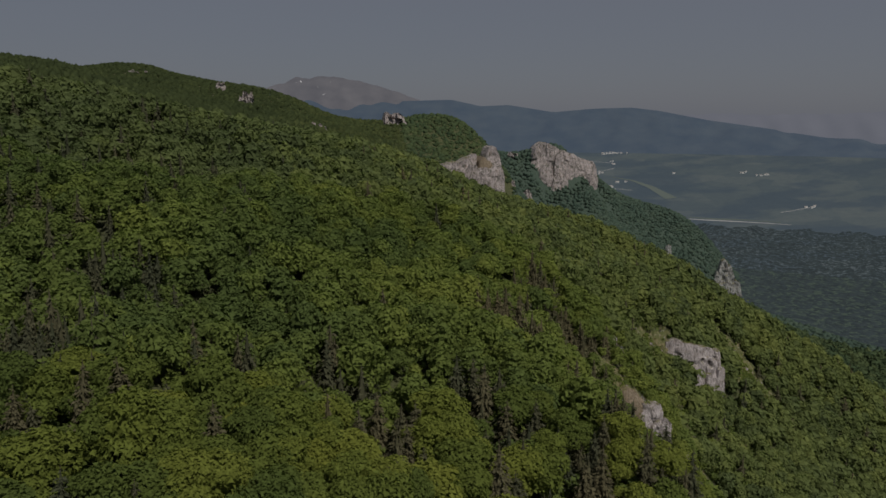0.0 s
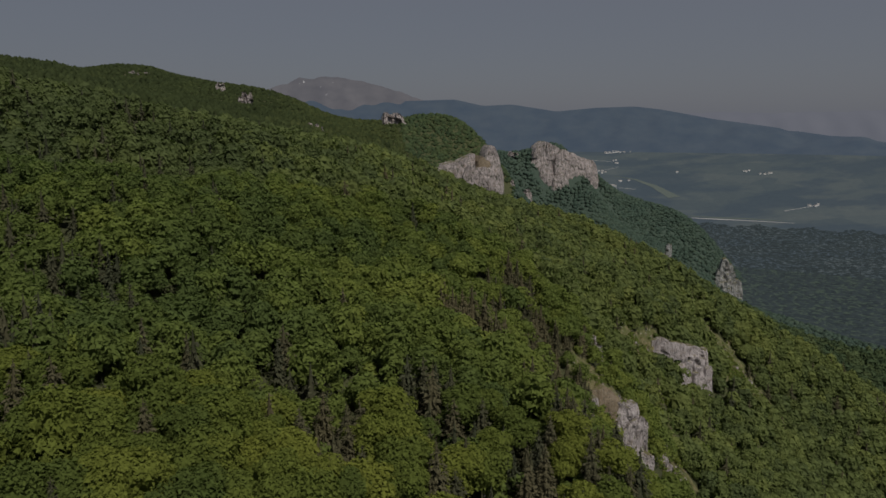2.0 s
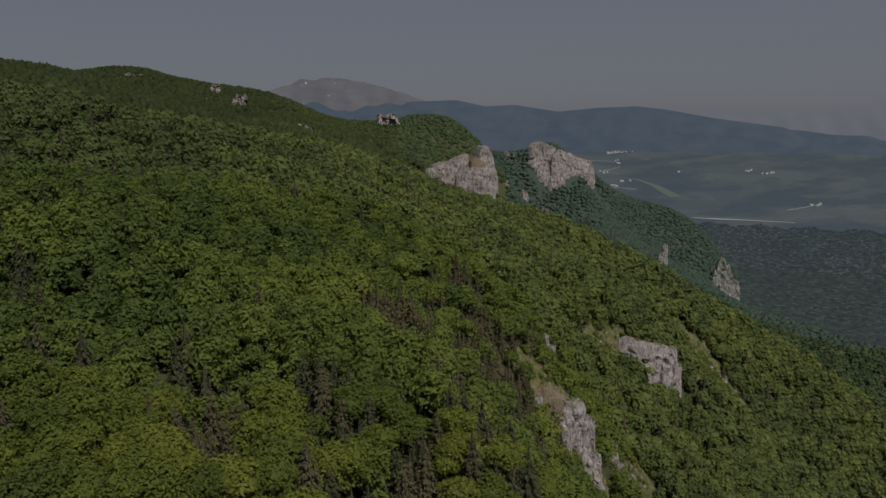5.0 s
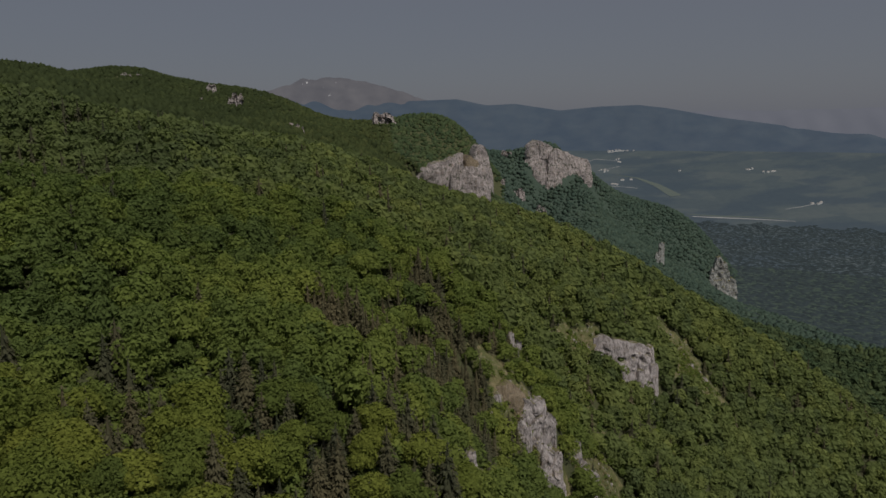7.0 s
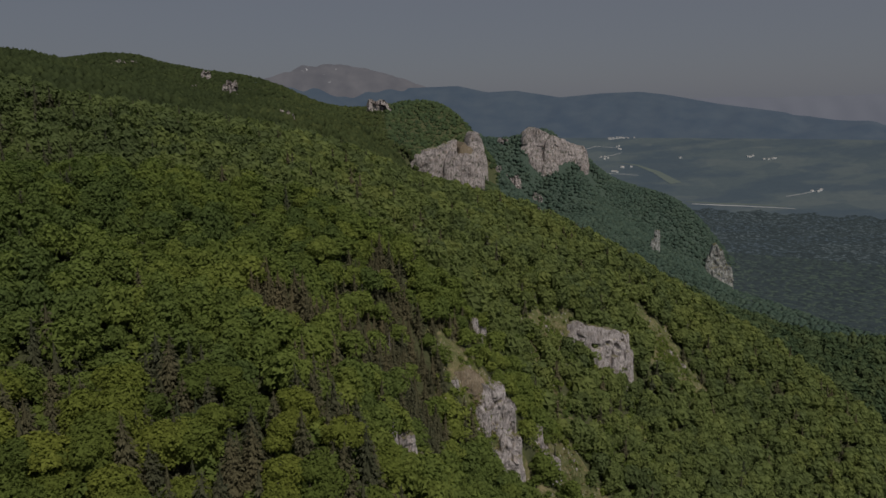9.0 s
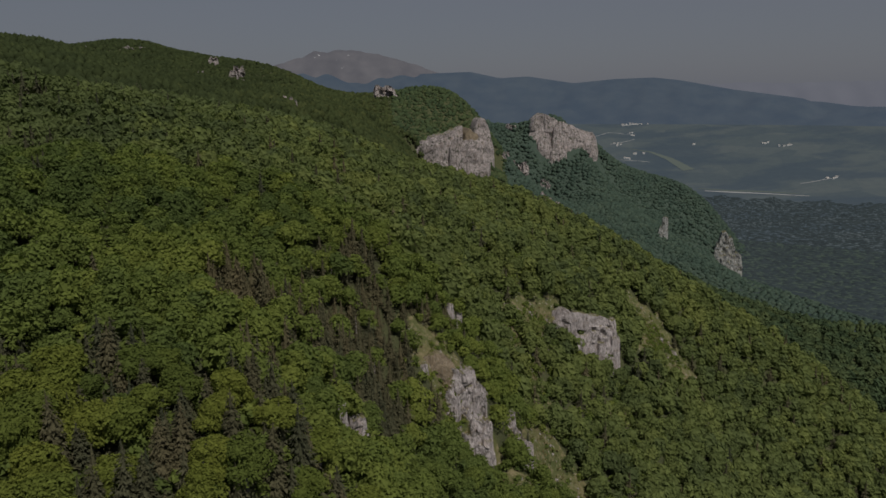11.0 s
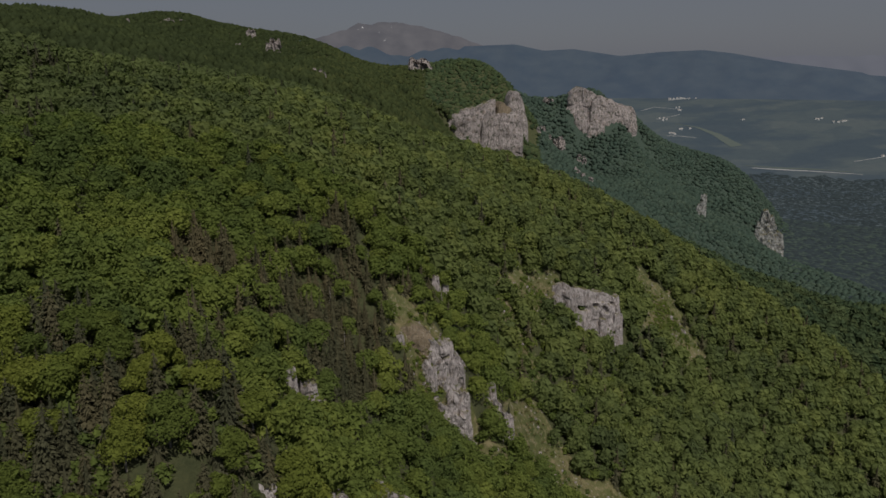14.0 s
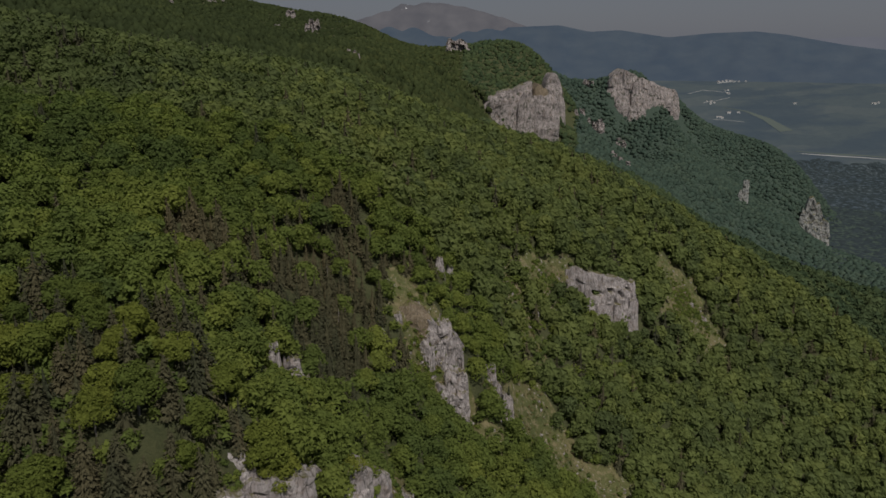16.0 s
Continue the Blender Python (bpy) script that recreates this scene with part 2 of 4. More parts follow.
MASSIF = [
    (-20, 1650, 110, 21), (220, 1650, 110, -104), (-880, 1690, 300, 36), (590, 1690, 300, 143), (220, 1730, 110, -73),
    (540, 1810, 110, 18), (632, 1740, 62, 72), (140, 1810, 110, 16), (300, 1810, 110, 90), (-170, 1814, 180, -40), (-548, 1814, 180, -1),
    (300, 1890, 110, 69), (838, 1940, 180, 218), (-674, 1940, 180, 62), (220, 1970, 110, -14), (380, 2050, 110, 92),
    (712, 2066, 180, 139), (590, 2110, 300, 317), (838, 2192, 180, 204), (800, 2250, 500, -808), (-1300, 2250, 500, 121),
    (590, 2320, 300, 259), (800, 2320, 300, 194), (380, 2320, 300, 157),
]
# shoulders and gullies of the wooded spur
SHOULDERS = [
    (79, 267, 18, 7), (-9, 132, 18, -8.6), (136, 294, 28, -12), (82, 195, 26, -10), (143, 416, 18, 7), (-63, 122, 18, 8), (204, 446, 28, 7.8),
    (42, 128, 18, 11), (-36, 166, 28, -4.2), (35, 333, 18, -6.3), (96, 366, 18, -5.9), (6, 209, 18, 6.3), (54, 174, 18, -4.3), (166, 377, 18, -4.9),
    (165, 321, 28, 4.5), (254, 452, 18, -4.5), (220, 505, 18, -3.8), (-11, 201, 18, -4.8), (53, 230, 18, -4), (34, 207, 18, 3.6), (20, 123, 18, -3.3),
    (-36, 94, 18, 2.9), (33, 264, 28, 2.5), (123, 284, 12, -5),
]
# scarps under the cliffs: x, y, bearing of the face, half width, drop, reach of the hollow before it
SCARPS = [(154, 417, 147, 34, 30, 16), (85, 260, 158, 15, 27, 20), (104, 275, 158, 8, 10, 10), (68, 134, 138, 30, 16, 25), (38, 1344, 172, 78, 60, 90), (118, 1480, 150, 26, 40, 60),
          (290, 1815, 170, 55, 75, 80), (412, 1990, 150, 45, 35, 60), (688, 1688, 170, 40, 46, 60)]


def lie(x, y):
    """Height of the ground, for arrays of places."""
    x, y = np.asarray(x, float), np.asarray(y, float)
    z = 520 / (1 + np.exp(np.clip((x - 100 - 0.16 * (y - 300)) / 150, -40, 40))) / (1 + np.exp(np.clip((y - 2250) / 130, -40, 40)))
    for gx, gy, gr, gh in SPUR + SHOULDERS + HOLLOW + MASSIF:
        z = z + gh * np.exp(-((x - gx) ** 2 + (y - gy) ** 2) / gr ** 2)
    z = 0.5 * (z + np.sqrt(z * z + 900.0))
    for sx, sy, sf, sw, drop, far_end in SCARPS:
        fx, fy = math.sin(radians(sf)), math.cos(radians(sf))
        f, a = (x - sx) * fx + (y - sy) * fy, (x - sx) * fy - (y - sy) * fx
        z = z - drop * np.exp(-np.clip((a / sw) ** 4 + np.clip(f, 0, None) / far_end, 0, 40)) / (1 + np.exp(np.clip(-f / (0.03 * far_end + 1), -40, 40)))
    r = np.hypot(x, y)
    k = r - 3300.0
    return z + 0.19 * 0.5 * (k + np.sqrt(k * k + 22500.0)) - 0.3 * np.exp(-r / 2000)


def lie1(x, y):
    return float(lie(x, y))


# skyline of the far hills: bearing and height above the level, degrees
HILLS_AT = (-60, -30, -13.7, -11.2, -8.6, -4.2, 0.7, 3.0, 5.2, 8.7, 11.7, 14.6, 16.6, 20.2, 24.4, 28.0, 32, 40, 60)
HILLS_UP = (1.2, 1.3, 1.47, 1.45, 1.08, 1.15, 1.29, 0.78, 0.88, 0.32, 0.58, 0.66, 0.42, -0.28, -0.88, -1.44, -1.8, -1.9, -1.5)
PEAK_AT = (-23, -19, -15.6, -14.2, -13.1, -12.2, -11.2, -10.2, -9.3, -8.2, -6.8, -4.8, -2.5, -1.0)
PEAK_UP = (0.6, 1.2, 1.8, 2.2, 2.5, 2.98, 2.9, 3.06, 2.98, 2.84, 2.62, 2.0, 1.2, 0.4)
RANGE_AT = (8, 16, 20, 24, 28, 32, 38, 50)
RANGE_UP = (-0.6, 0.1, 0.18, 0.12, 0.2, 0.3, 0.2, 0.0)


# ---- mesh helpers ----
def mesh_of(name, verts, quads, tint=None, smooth=False):
    """A mesh from arrays of places and of four-cornered faces."""
    me = bpy.data.meshes.new(name)
    verts, quads = np.asarray(verts, np.float32), np.asarray(quads, np.int32)
    me.vertices.add(len(verts))
    me.vertices.foreach_set("co", verts.ravel())
    me.loops.add(quads.size)
    me.loops.foreach_set("vertex_index", quads.ravel())
    me.polygons.add(len(quads))
    me.polygons.foreach_set("loop_start", np.arange(0, quads.size, quads.shape[1], dtype=np.int32))
    if tint is not None:
        a = me.attributes.new("tint", "FLOAT", "POINT")
        a.data.foreach_set("value", np.asarray(tint, np.float32))
    me.update(calc_edges=True)
    me.polygons.foreach_set("use_smooth", np.full(len(quads), smooth))
    return me


def part(name, data, material, parent, label=""):
    """One mesh object under a thing or a part. data: a mesh or a bmesh."""
    if isinstance(data, bmesh.types.BMesh):
        me = bpy.data.meshes.new(name)
        data.to_mesh(me)
        data.free()
        data = me
    if material is not None and not data.materials:
        data.materials.append(material)
    ob = new(name, data)
    ob.parent = parent
    return tagged(ob, label)


def grid_faces(rows, cols, wrap=False):
    i, j = np.meshgrid(np.arange(rows - 1), np.arange(cols if wrap else cols - 1), indexing="ij")
    k = (j + 1) % cols
    return np.stack([i * cols + j, i * cols + k, (i + 1) * cols + k, (i + 1) * cols + j], -1).reshape(-1, 4)


# ---- the ground: one sheet from under the camera to the far hills ----
bearings = np.unique(np.concatenate([np.arange(-180, -48, 6.0), np.arange(-48, 48, 0.36), np.arange(48, 180, 6.0)]))
reach = np.concatenate([np.geomspace(6, 88, 20), np.geomspace(90, 560, 150), np.geomspace(572, 2600, 78), np.linspace(2650, 4480, 46), np.linspace(4500, 4860, 16)])
B, R = np.meshgrid(np.radians(bearings), reach)
gx, gy = R * np.sin(B), R * np.cos(B)
gz = lie(gx, gy)
ridge_z = EYE + 4860 * np.tan(np.radians(np.interp(np.degrees(B), HILLS_AT, HILLS_UP)))
rise = np.clip((R - 4480) / 380, 0, 1)
fold = 26 * np.sin(B * 95 + 1.3 * np.sin(R * 0.013)) * np.sin(B * 41 + 2) * np.sin(rise * math.pi)
gz = gz * (1 - rise) + ridge_z * rise + fold
ground = new("ground", mesh_of("ground", np.stack([gx, gy, gz], -1).reshape(-1, 3), grid_faces(len(reach), len(bearings), True)[:, ::-1], smooth=True))
tagged(ground, "grassy limestone mountainside falling to a wide valley of meadows and woods", "terrain", kind="structure")
for m in (grassy_slope, valley_floor, hazy_hills, forest_floor, hazy_floor):
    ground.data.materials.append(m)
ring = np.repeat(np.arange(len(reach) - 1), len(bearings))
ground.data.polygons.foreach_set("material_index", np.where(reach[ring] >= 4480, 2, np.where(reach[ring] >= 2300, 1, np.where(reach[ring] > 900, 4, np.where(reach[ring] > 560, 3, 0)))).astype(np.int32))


def skyline(name, label, at, up, r, material, drop):
    """A far range as a folded slope up to its skyline."""
    b = np.radians(np.linspace(at[0], at[-1], 200))
    v = np.linspace(0, 1, 14)
    V, Bm = np.meshgrid(v, b, indexing="ij")
    top = EYE + r * np.tan(np.radians(np.interp(np.degrees(Bm), at, up)))
    top = top + 5 * np.sin(Bm * 150) * np.sin(Bm * 77 + 1) + 1.5 * np.sin(Bm * 431) * np.sin(Bm * 90)
    rr = r - (1 - V) * 160 + 22 * np.sin(Bm * 130 + V * 3) * np.sin(Bm * 57) * np.sin(V * math.pi)
    z = 200 + (top - 200) * V ** drop
    ob = new(name, mesh_of(name, np.stack([rr * np.sin(Bm) + 68, rr * np.cos(Bm), z], -1).reshape(-1, 3), grid_faces(14, 200)[:, ::-1], smooth=True))
    ob.data.materials.append(material)
    return tagged(ob, label, "mountain", kind="structure")


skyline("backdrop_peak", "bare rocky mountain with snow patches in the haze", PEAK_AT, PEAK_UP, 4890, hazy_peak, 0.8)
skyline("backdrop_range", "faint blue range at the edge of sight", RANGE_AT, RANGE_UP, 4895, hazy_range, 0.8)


# ---- rock ----
def rock_block(x, y, top, w, h, d, facing, seed, taper=0.75, slant=0.0, rough=1.0, cell=1.3, crown=0.22, caves=()):
    """One block of a limestone face as arrays: its front stands at (x, y) and looks along the bearing facing (180: to the camera).
    caves: hollows in the front, each across, below the top, half width, half height, depth."""
    nx, nz, ny = (int(np.clip(s / cell, 5, 60)) for s in (w, h, d * 0.6))
    pts, faces = [], []

    def sheet(nu, nv, at):
        o = len(pts)
        for j in range(nv + 1):
            for i in range(nu + 1):
                pts.append(at(2 * i / nu - 1, 2 * j / nv - 1))
        faces.extend((o + a, o + b, o + c, o + e) for a, b, c, e in grid_faces(nv + 1, nu + 1).tolist())

    sheet(nx, nz, lambda u, v: (u, -1, v))
    sheet(nx, ny, lambda u, v: (u, v, 1))
    sheet(ny, nz, lambda u, v: (1, u, v))
    sheet(ny, nz, lambda u, v: (-1, -u, v))
    p = np.array(pts, float)
    up = (p[:, 2] + 1) / 2
    p[:, 0] *= 1 - (1 - taper) * up ** 1.5
    rnd = np.maximum(np.abs(p[:, 0]), 0.0) ** 4
    p[:, 1] += 0.45 * rnd * (p[:, 1] < 0.5)
    p[:, 2] -= crown * (rnd if crown < 0.3 else np.abs(p[:, 0] / (1 - (1 - taper) * up ** 1.5)) ** 2.4) * up
    p[:, 1] += 0.25 * up ** 2 * (p[:, 1] < 0.9)
    q = p * (w / 2, d / 2, h / 2)
    out = np.empty_like(q)
    s = min(w, h)
    for i, (a, b, c) in enumerate(q):
        big = noise.fractal(Vector((a / s * 2.2 + seed * 7.3, b / s * 2.2, c / s * 1.6)), 1.0, 2.0, 4)
        rib = noise.fractal(Vector((a / s * 7 + seed, b / s * 7, c / s * 1.8 + 3)), 0.9, 2.0, 4)
        step = noise.cell(Vector((a / s * 5 + seed * 3, b / s * 5, c / s * 3.2)))
        top_cut = noise.fractal(Vector((a / s * 3 + seed * 11, 5.0, 0.0)), 0.9, 2.0, 3)
        push = s * rough * (0.10 * big + 0.055 * abs(rib) + 0.045 * rough * (step - 0.5))
        k = (c / h + 0.5)
        if b < -0.3 * d:
            for ca, cc, cw, ch, cd in caves:
                push -= cd * math.exp(-min(40, ((a - ca + 0.3 * (c - h / 2 + cc)) / cw) ** 4 + ((c - h / 2 + cc) / ch) ** 4))
        out[i] = (a + 0.5 * s * rough * 0.12 * rib * (abs(a) > 0.8 * w / 2), b - push, c + top_cut * 0.13 * rough * h * k + slant * a * k)
    turn = Matrix.Rotation(radians(180 - facing), 3, "Z")
    t = np.array(turn)
    out[:, 1] += d / 2
    out = out @ t.T + (x, y, top - h / 2)
    return out, np.array(faces)


cleared = []   # places and radii without trees


def outcrop(name, label, blocks, material=None, clear=0.75, category="rock", cell=0.9, rough=1.0, caves=()):
    """A cliff or crag: the first block is the thing, the others are buttresses of it. block: x, y, top, w, h, d, facing, taper, slant."""
    thing = None
    for i, (x, y, top, w, h, d, facing, taper, slant, *crown) in enumerate(blocks):
        v, f = rock_block(x, y, top, w, h, d, facing, len(cleared) * 1.7 + 1, taper, slant, rough, cell, *(crown or (0.22,)), caves=caves if i == 0 else ())
        me = mesh_of(name, v, f, smooth=False)
        me.materials.append(material or limestone)
        if thing is None:
            thing = tagged(new(name, me), label, category)
        else:
            part("buttress", me, None, thing)
        c, s = math.cos(radians(facing - 90)), math.sin(radians(facing - 90))
        fx, fy = math.sin(radians(facing)), math.cos(radians(facing))
        for k in (-0.36, 0.0, 0.36):
            cleared.append((x + fy * k * w + fx * 2, y - fx * k * w + fy * 2, w * 0.22 * clear + 1.5))
    return thing


outcrop("limestone_cliff", "pale grey limestone wall with dark hollows above the wooded slope", [
    (158, 413, 322, 51, 36, 22, 147, 0.985, -0.3, 0.05), (137, 398.5, 322, 7, 22, 8, 160, 0.7, 0.0), (176, 423, 304, 10, 26, 8, 146, 0.6, -0.2), (166, 416, 303, 8, 18, 7, 150, 0.5, 0.0)],
    clear=0.6, cell=0.65, rough=0.6, caves=((-15.5, 15, 1.9, 1.5, 5), (-12.6, 18.5, 1.2, 1.2, 4), (-6, 11.5, 2.8, 1.2, 4), (4.5, 9, 2.6, 1.4, 4.5), (12, 12, 1.5, 2.2, 2.5), (8, 17, 1.2, 3.5, 2.2), (17, 6, 1.6, 1.0, 2.5)))
crag = outcrop("limestone_crag", "steep pale limestone rib with rusty turf on its head", [
    (82.5, 260, 348.5, 13, 24, 12, 158, 0.8, -0.25), (84.5, 260, 342, 20, 44, 12, 158, 0.9, -0.35), (90, 259.5, 328, 13, 34, 10, 155, 0.75, -0.3), (78, 256, 341, 9, 30, 8, 168, 0.7, -0.3), (88.5, 256.5, 322, 16, 26, 9, 158, 0.8, -0.3)],
    clear=0.75, cell=0.55, rough=0.85, caves=((1.5, 6, 2.2, 0.7, 1.6), (-2, 12, 2.0, 0.7, 1.6), (3, 16, 0.8, 3.0, 1.5)))
v, f = rock_block(72.5, 257.5, 356, 19, 20, 13, 160, 3.3, 0.75, -0.28, 0.6, 0.6, 0.3)
part("turf_bank", mesh_of("turf_bank", v, f), rusty_bank, crag, "rusty brown bank of dry turf")
v, f = rock_block(67, 252.5, 354.5, 6, 14, 6, 165, 5.1, 0.6, 0.0, 0.7, 0.5)
part("buttress", mesh_of("buttress", v, f), limestone, crag)
cleared += [(71, 254, 6), (77, 253, 5), (85, 253, 6), (92, 255, 6), (103, 270, 4.5), (108, 269, 4.5), (113, 271, 4)]
outcrop("rock_rib", "narrow grey limestone rib beside a grass chute", [
    (102.5, 276.5, 322, 7, 26, 8, 160, 0.55, -0.3), (105, 276, 314, 7, 22, 8, 158, 0.6, -0.3), (110, 275, 310, 7, 16, 7, 155, 0.6, -0.3)], clear=1.3, cell=0.5)
outcrop("rock_wall", "grey limestone wall under overhanging trees", [
    (58, 122, 360.5, 17, 26, 9, 142, 0.97, -0.05), (67, 133, 359.5, 20, 32, 9, 142, 0.97, -0.12), (76, 149, 352, 22, 32, 9, 138, 0.95, -0.2), (83, 164, 341, 12, 28, 9, 132, 0.8, 0.0), (61, 131, 362.5, 6, 14, 5, 145, 0.6, 0.0)], clear=0.2, rough=0.75)
for bx, by, up, bw, bh in ((64, 238, 5, 6, 12), (57, 228, 3, 6, 12), (55.5, 173.5, 7, 7, 14), (51.5, 171, 7, 4, 12), (58, 176, 4, 5, 10), (76, 300, 7, 5, 15), (80, 305, 6, 4, 14), (58, 131, 3, 7, 10), (87, 180, 3, 6, 10),
                           (222, 492, 3, 9, 12), (231, 488, 3, 6, 10), (118, 350, 3, 6, 12), (47, 205, 3, 5, 10)):
    outcrop("boulder", "grey limestone boulder showing between the trees", [(bx, by, lie1(bx, by) + up, bw, bh, bw, 155, 0.6, 0.0)], clear=0.3, category="boulder")
far_cliff = outcrop("far_cliff", "broad pale cliff below a wooded dome", [
    (20, 1338, 374, 92, 110, 46, 172, 0.99, 0.36, 0.04), (92, 1343, 364, 58, 110, 36, 166, 0.92, -0.12, 0.12), (56, 1336, 372, 40, 110, 30, 170, 0.7, 0.1, 0.3), (104, 1450, 401, 52, 150, 40, 164, 0.7, -0.3, 0.45), (112, 1440, 366, 40, 120, 36, 162, 0.8, -0.2, 0.3)],
    far_limestone, 0.0, "cliff", 2.4, 0.55)
v, f = rock_block(84, 1347, 383, 52, 110, 60, 168, 8.2, 0.55, -0.35, 0.5, 2.4, 0.3)
part("gully", mesh_of("gully", v, f), rusty_bank, far_cliff, "brown turf gully down the cliff")
outcrop("far_crag", "domed pink-grey limestone crag on the ridge", [
    (266, 1803, 394, 100, 150, 66, 172, 0.74, -0.08, 0.45), (314, 1804, 374, 74, 140, 50, 166, 0.72, -0.38, 0.3), (352, 1815, 357, 76, 62, 40, 162, 0.85, -0.32, 0.1), (392, 1846, 342, 40, 70, 40, 154, 0.6, -0.6, 0.3), (300, 1790, 318, 66, 90, 34, 170, 0.6, -0.25, 0.4), (262, 1792, 340, 50, 70, 34, 174, 0.6, -0.1, 0.4)],
    far_limestone, 0.06, "cliff", 2.4, 0.6)
for bx, by, up, bw, bh, bt in ((182, 1824, 15, 30, 40, 0.8), (166, 1742, 20, 22, 50, 0.5), (182, 1736, 22, 20, 50, 0.45), (198, 1738, 26, 24, 60, 0.4), (210, 1742, 34, 18, 60, 0.4), (216, 1746, 22, 16, 46, 0.5), (254, 1736, 16, 18, 40, 0.5), (268, 1732, 14, 22, 36, 0.5), (222, 1378, 10, 18, 26, 0.5), (234, 1370, 9, 12, 22, 0.5), (248, 1360, 10, 14, 24, 0.5), (262, 1690, 7, 20, 30, 0.5), (-473, 1545, 17, 28, 40, 0.6), (-402, 1490, 25, 34, 52, 0.55), (-408, 1478, 16, 26, 36, 0.5), (-382, 1452, 8, 22, 22, 0.6),
                               (-100, 1528, 24, 66, 60, 0.6), (-112, 1522, 17, 34, 50, 0.5), (-664, 1560, 7, 36, 24, 0.5), (-640, 1575, 7, 20, 20, 0.5), (-743, 1522, 8, 22, 24, 0.6), (-173, 1012, 10, 10, 18, 0.6), (-166, 1004, 9, 8, 16, 0.7), (-182, 1016, 10, 7, 16, 0.7), (-464, 1445, 6, 14, 16, 0.7), (150, 1500, 7, 16, 30, 0.5)):
    outcrop("limestone_outcrop", "pale limestone outcrop standing out of the woods", [(bx, by, lie1(bx, by) + up, bw, bh, bw * 0.6, 165, bt, 0.0)], far_limestone, 0.3, "rock", 2.0, 1.7)
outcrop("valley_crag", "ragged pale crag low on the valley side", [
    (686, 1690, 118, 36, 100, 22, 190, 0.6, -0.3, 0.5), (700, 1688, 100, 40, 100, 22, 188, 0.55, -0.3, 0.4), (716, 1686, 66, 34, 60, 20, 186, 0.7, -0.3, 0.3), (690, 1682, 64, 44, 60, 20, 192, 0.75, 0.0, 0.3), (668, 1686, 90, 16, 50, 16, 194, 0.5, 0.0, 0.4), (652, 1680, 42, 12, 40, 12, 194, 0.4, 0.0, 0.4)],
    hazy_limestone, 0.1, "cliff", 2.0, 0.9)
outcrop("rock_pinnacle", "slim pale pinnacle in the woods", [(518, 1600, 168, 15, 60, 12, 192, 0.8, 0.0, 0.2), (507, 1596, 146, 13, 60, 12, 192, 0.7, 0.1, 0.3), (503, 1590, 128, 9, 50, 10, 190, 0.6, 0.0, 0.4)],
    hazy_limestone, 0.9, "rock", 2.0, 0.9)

# grass chutes and ledges: from, to, half width
CHUTES = ((100, 358, 107, 350, 6), (131, 400, 122, 376, 5), (126, 394, 112, 372, 7), (207, 500, 234, 482, 12), (208, 458, 224, 468, 8), (214, 500, 206, 452, 6), (222, 508, 215, 470, 7), (111, 285, 118, 283, 4), (118, 283, 130, 286, 7), (128, 284, 142, 292, 9), (140, 288, 160, 296, 10), (104, 352, 117, 330, 5), (121, 278, 132, 279, 6), (116, 295, 123, 308, 4), (122, 290, 134, 296, 8), (130, 277, 150, 283, 8), (74, 259, 78, 256, 4), (86, 255, 93, 257, 3), (142, 396, 166, 409, 1.5),
          (68, 264, 76, 263, 7), (80, 187, 84, 180, 5), (100, 250, 106, 256, 5), (54, 170, 58, 171, 3), (68, 106, 94, 148, 4))
for ax, ay, bx, by, hw in CHUTES:
    n = max(2, int(math.hypot(bx - ax, by - ay) / 4))
    for i in range(n + 1):
        cleared.append((ax + (bx - ax) * i / n, ay + (by - ay) * i / n, hw))
CLEAR = np.array(cleared)
# turf on the chutes, forest floor elsewhere on the spur
faces = np.empty(len(ground.data.polygons) * 3, np.float32)
ground.data.polygons.foreach_get("center", faces)
faces = faces.reshape(-1, 3)
slot = np.empty(len(faces), np.int32)
ground.data.polygons.foreach_get("material_index", slot)
open_turf = np.zeros(len(faces), bool)
for ax, ay, bx, by, hw in CHUTES:
    t = np.clip(((faces[:, 0] - ax) * (bx - ax) + (faces[:, 1] - ay) * (by - ay)) / ((bx - ax) ** 2 + (by - ay) ** 2), 0, 1)
    open_turf |= np.hypot(faces[:, 0] - ax - t * (bx - ax), faces[:, 1] - ay - t * (by - ay)) < hw + 5
slot[(slot == 0) & ~open_turf] = 3
slot[(slot == 4) & (faces[:, 0] < 150) & (faces[:, 1] < 1620)] = 3
ground.data.polygons.foreach_set("material_index", slot)


# ---- trees ----
def rim(rng, n):
    v = rng.normal(size=(n, 3))
    return v / np.linalg.norm(v, axis=1)[:, None]


def ball(rng, jitter=0.15):
    """A lumpy ball of 24 four-cornered faces."""
    v, f = [], []
    for ax in range(3):
        for s in (-1, 1):
            o = len(v)
            for a in (-1, 0, 1):
                for b in (-1, 0, 1):
                    p = [0, 0, 0]
                    p[ax], p[(ax + 1) % 3], p[(ax + 2) % 3] = s, a * s, b
                    v.append(p)
            f.extend(tuple(o + k for k in q) for q in ((0, 3, 4, 1), (1, 4, 5, 2), (3, 6, 7, 4), (4, 7, 8, 5)))
    v = np.array(v, float)
    v /= np.linalg.norm(v, axis=1)[:, None]
    keys = {}
    for i, p in enumerate(v):
        k = tuple(np.round(p, 3))
        if k not in keys:
            keys[k] = 1 + jitter * rng.normal()
        v[i] *= keys[k]
    return v, np.array(f)


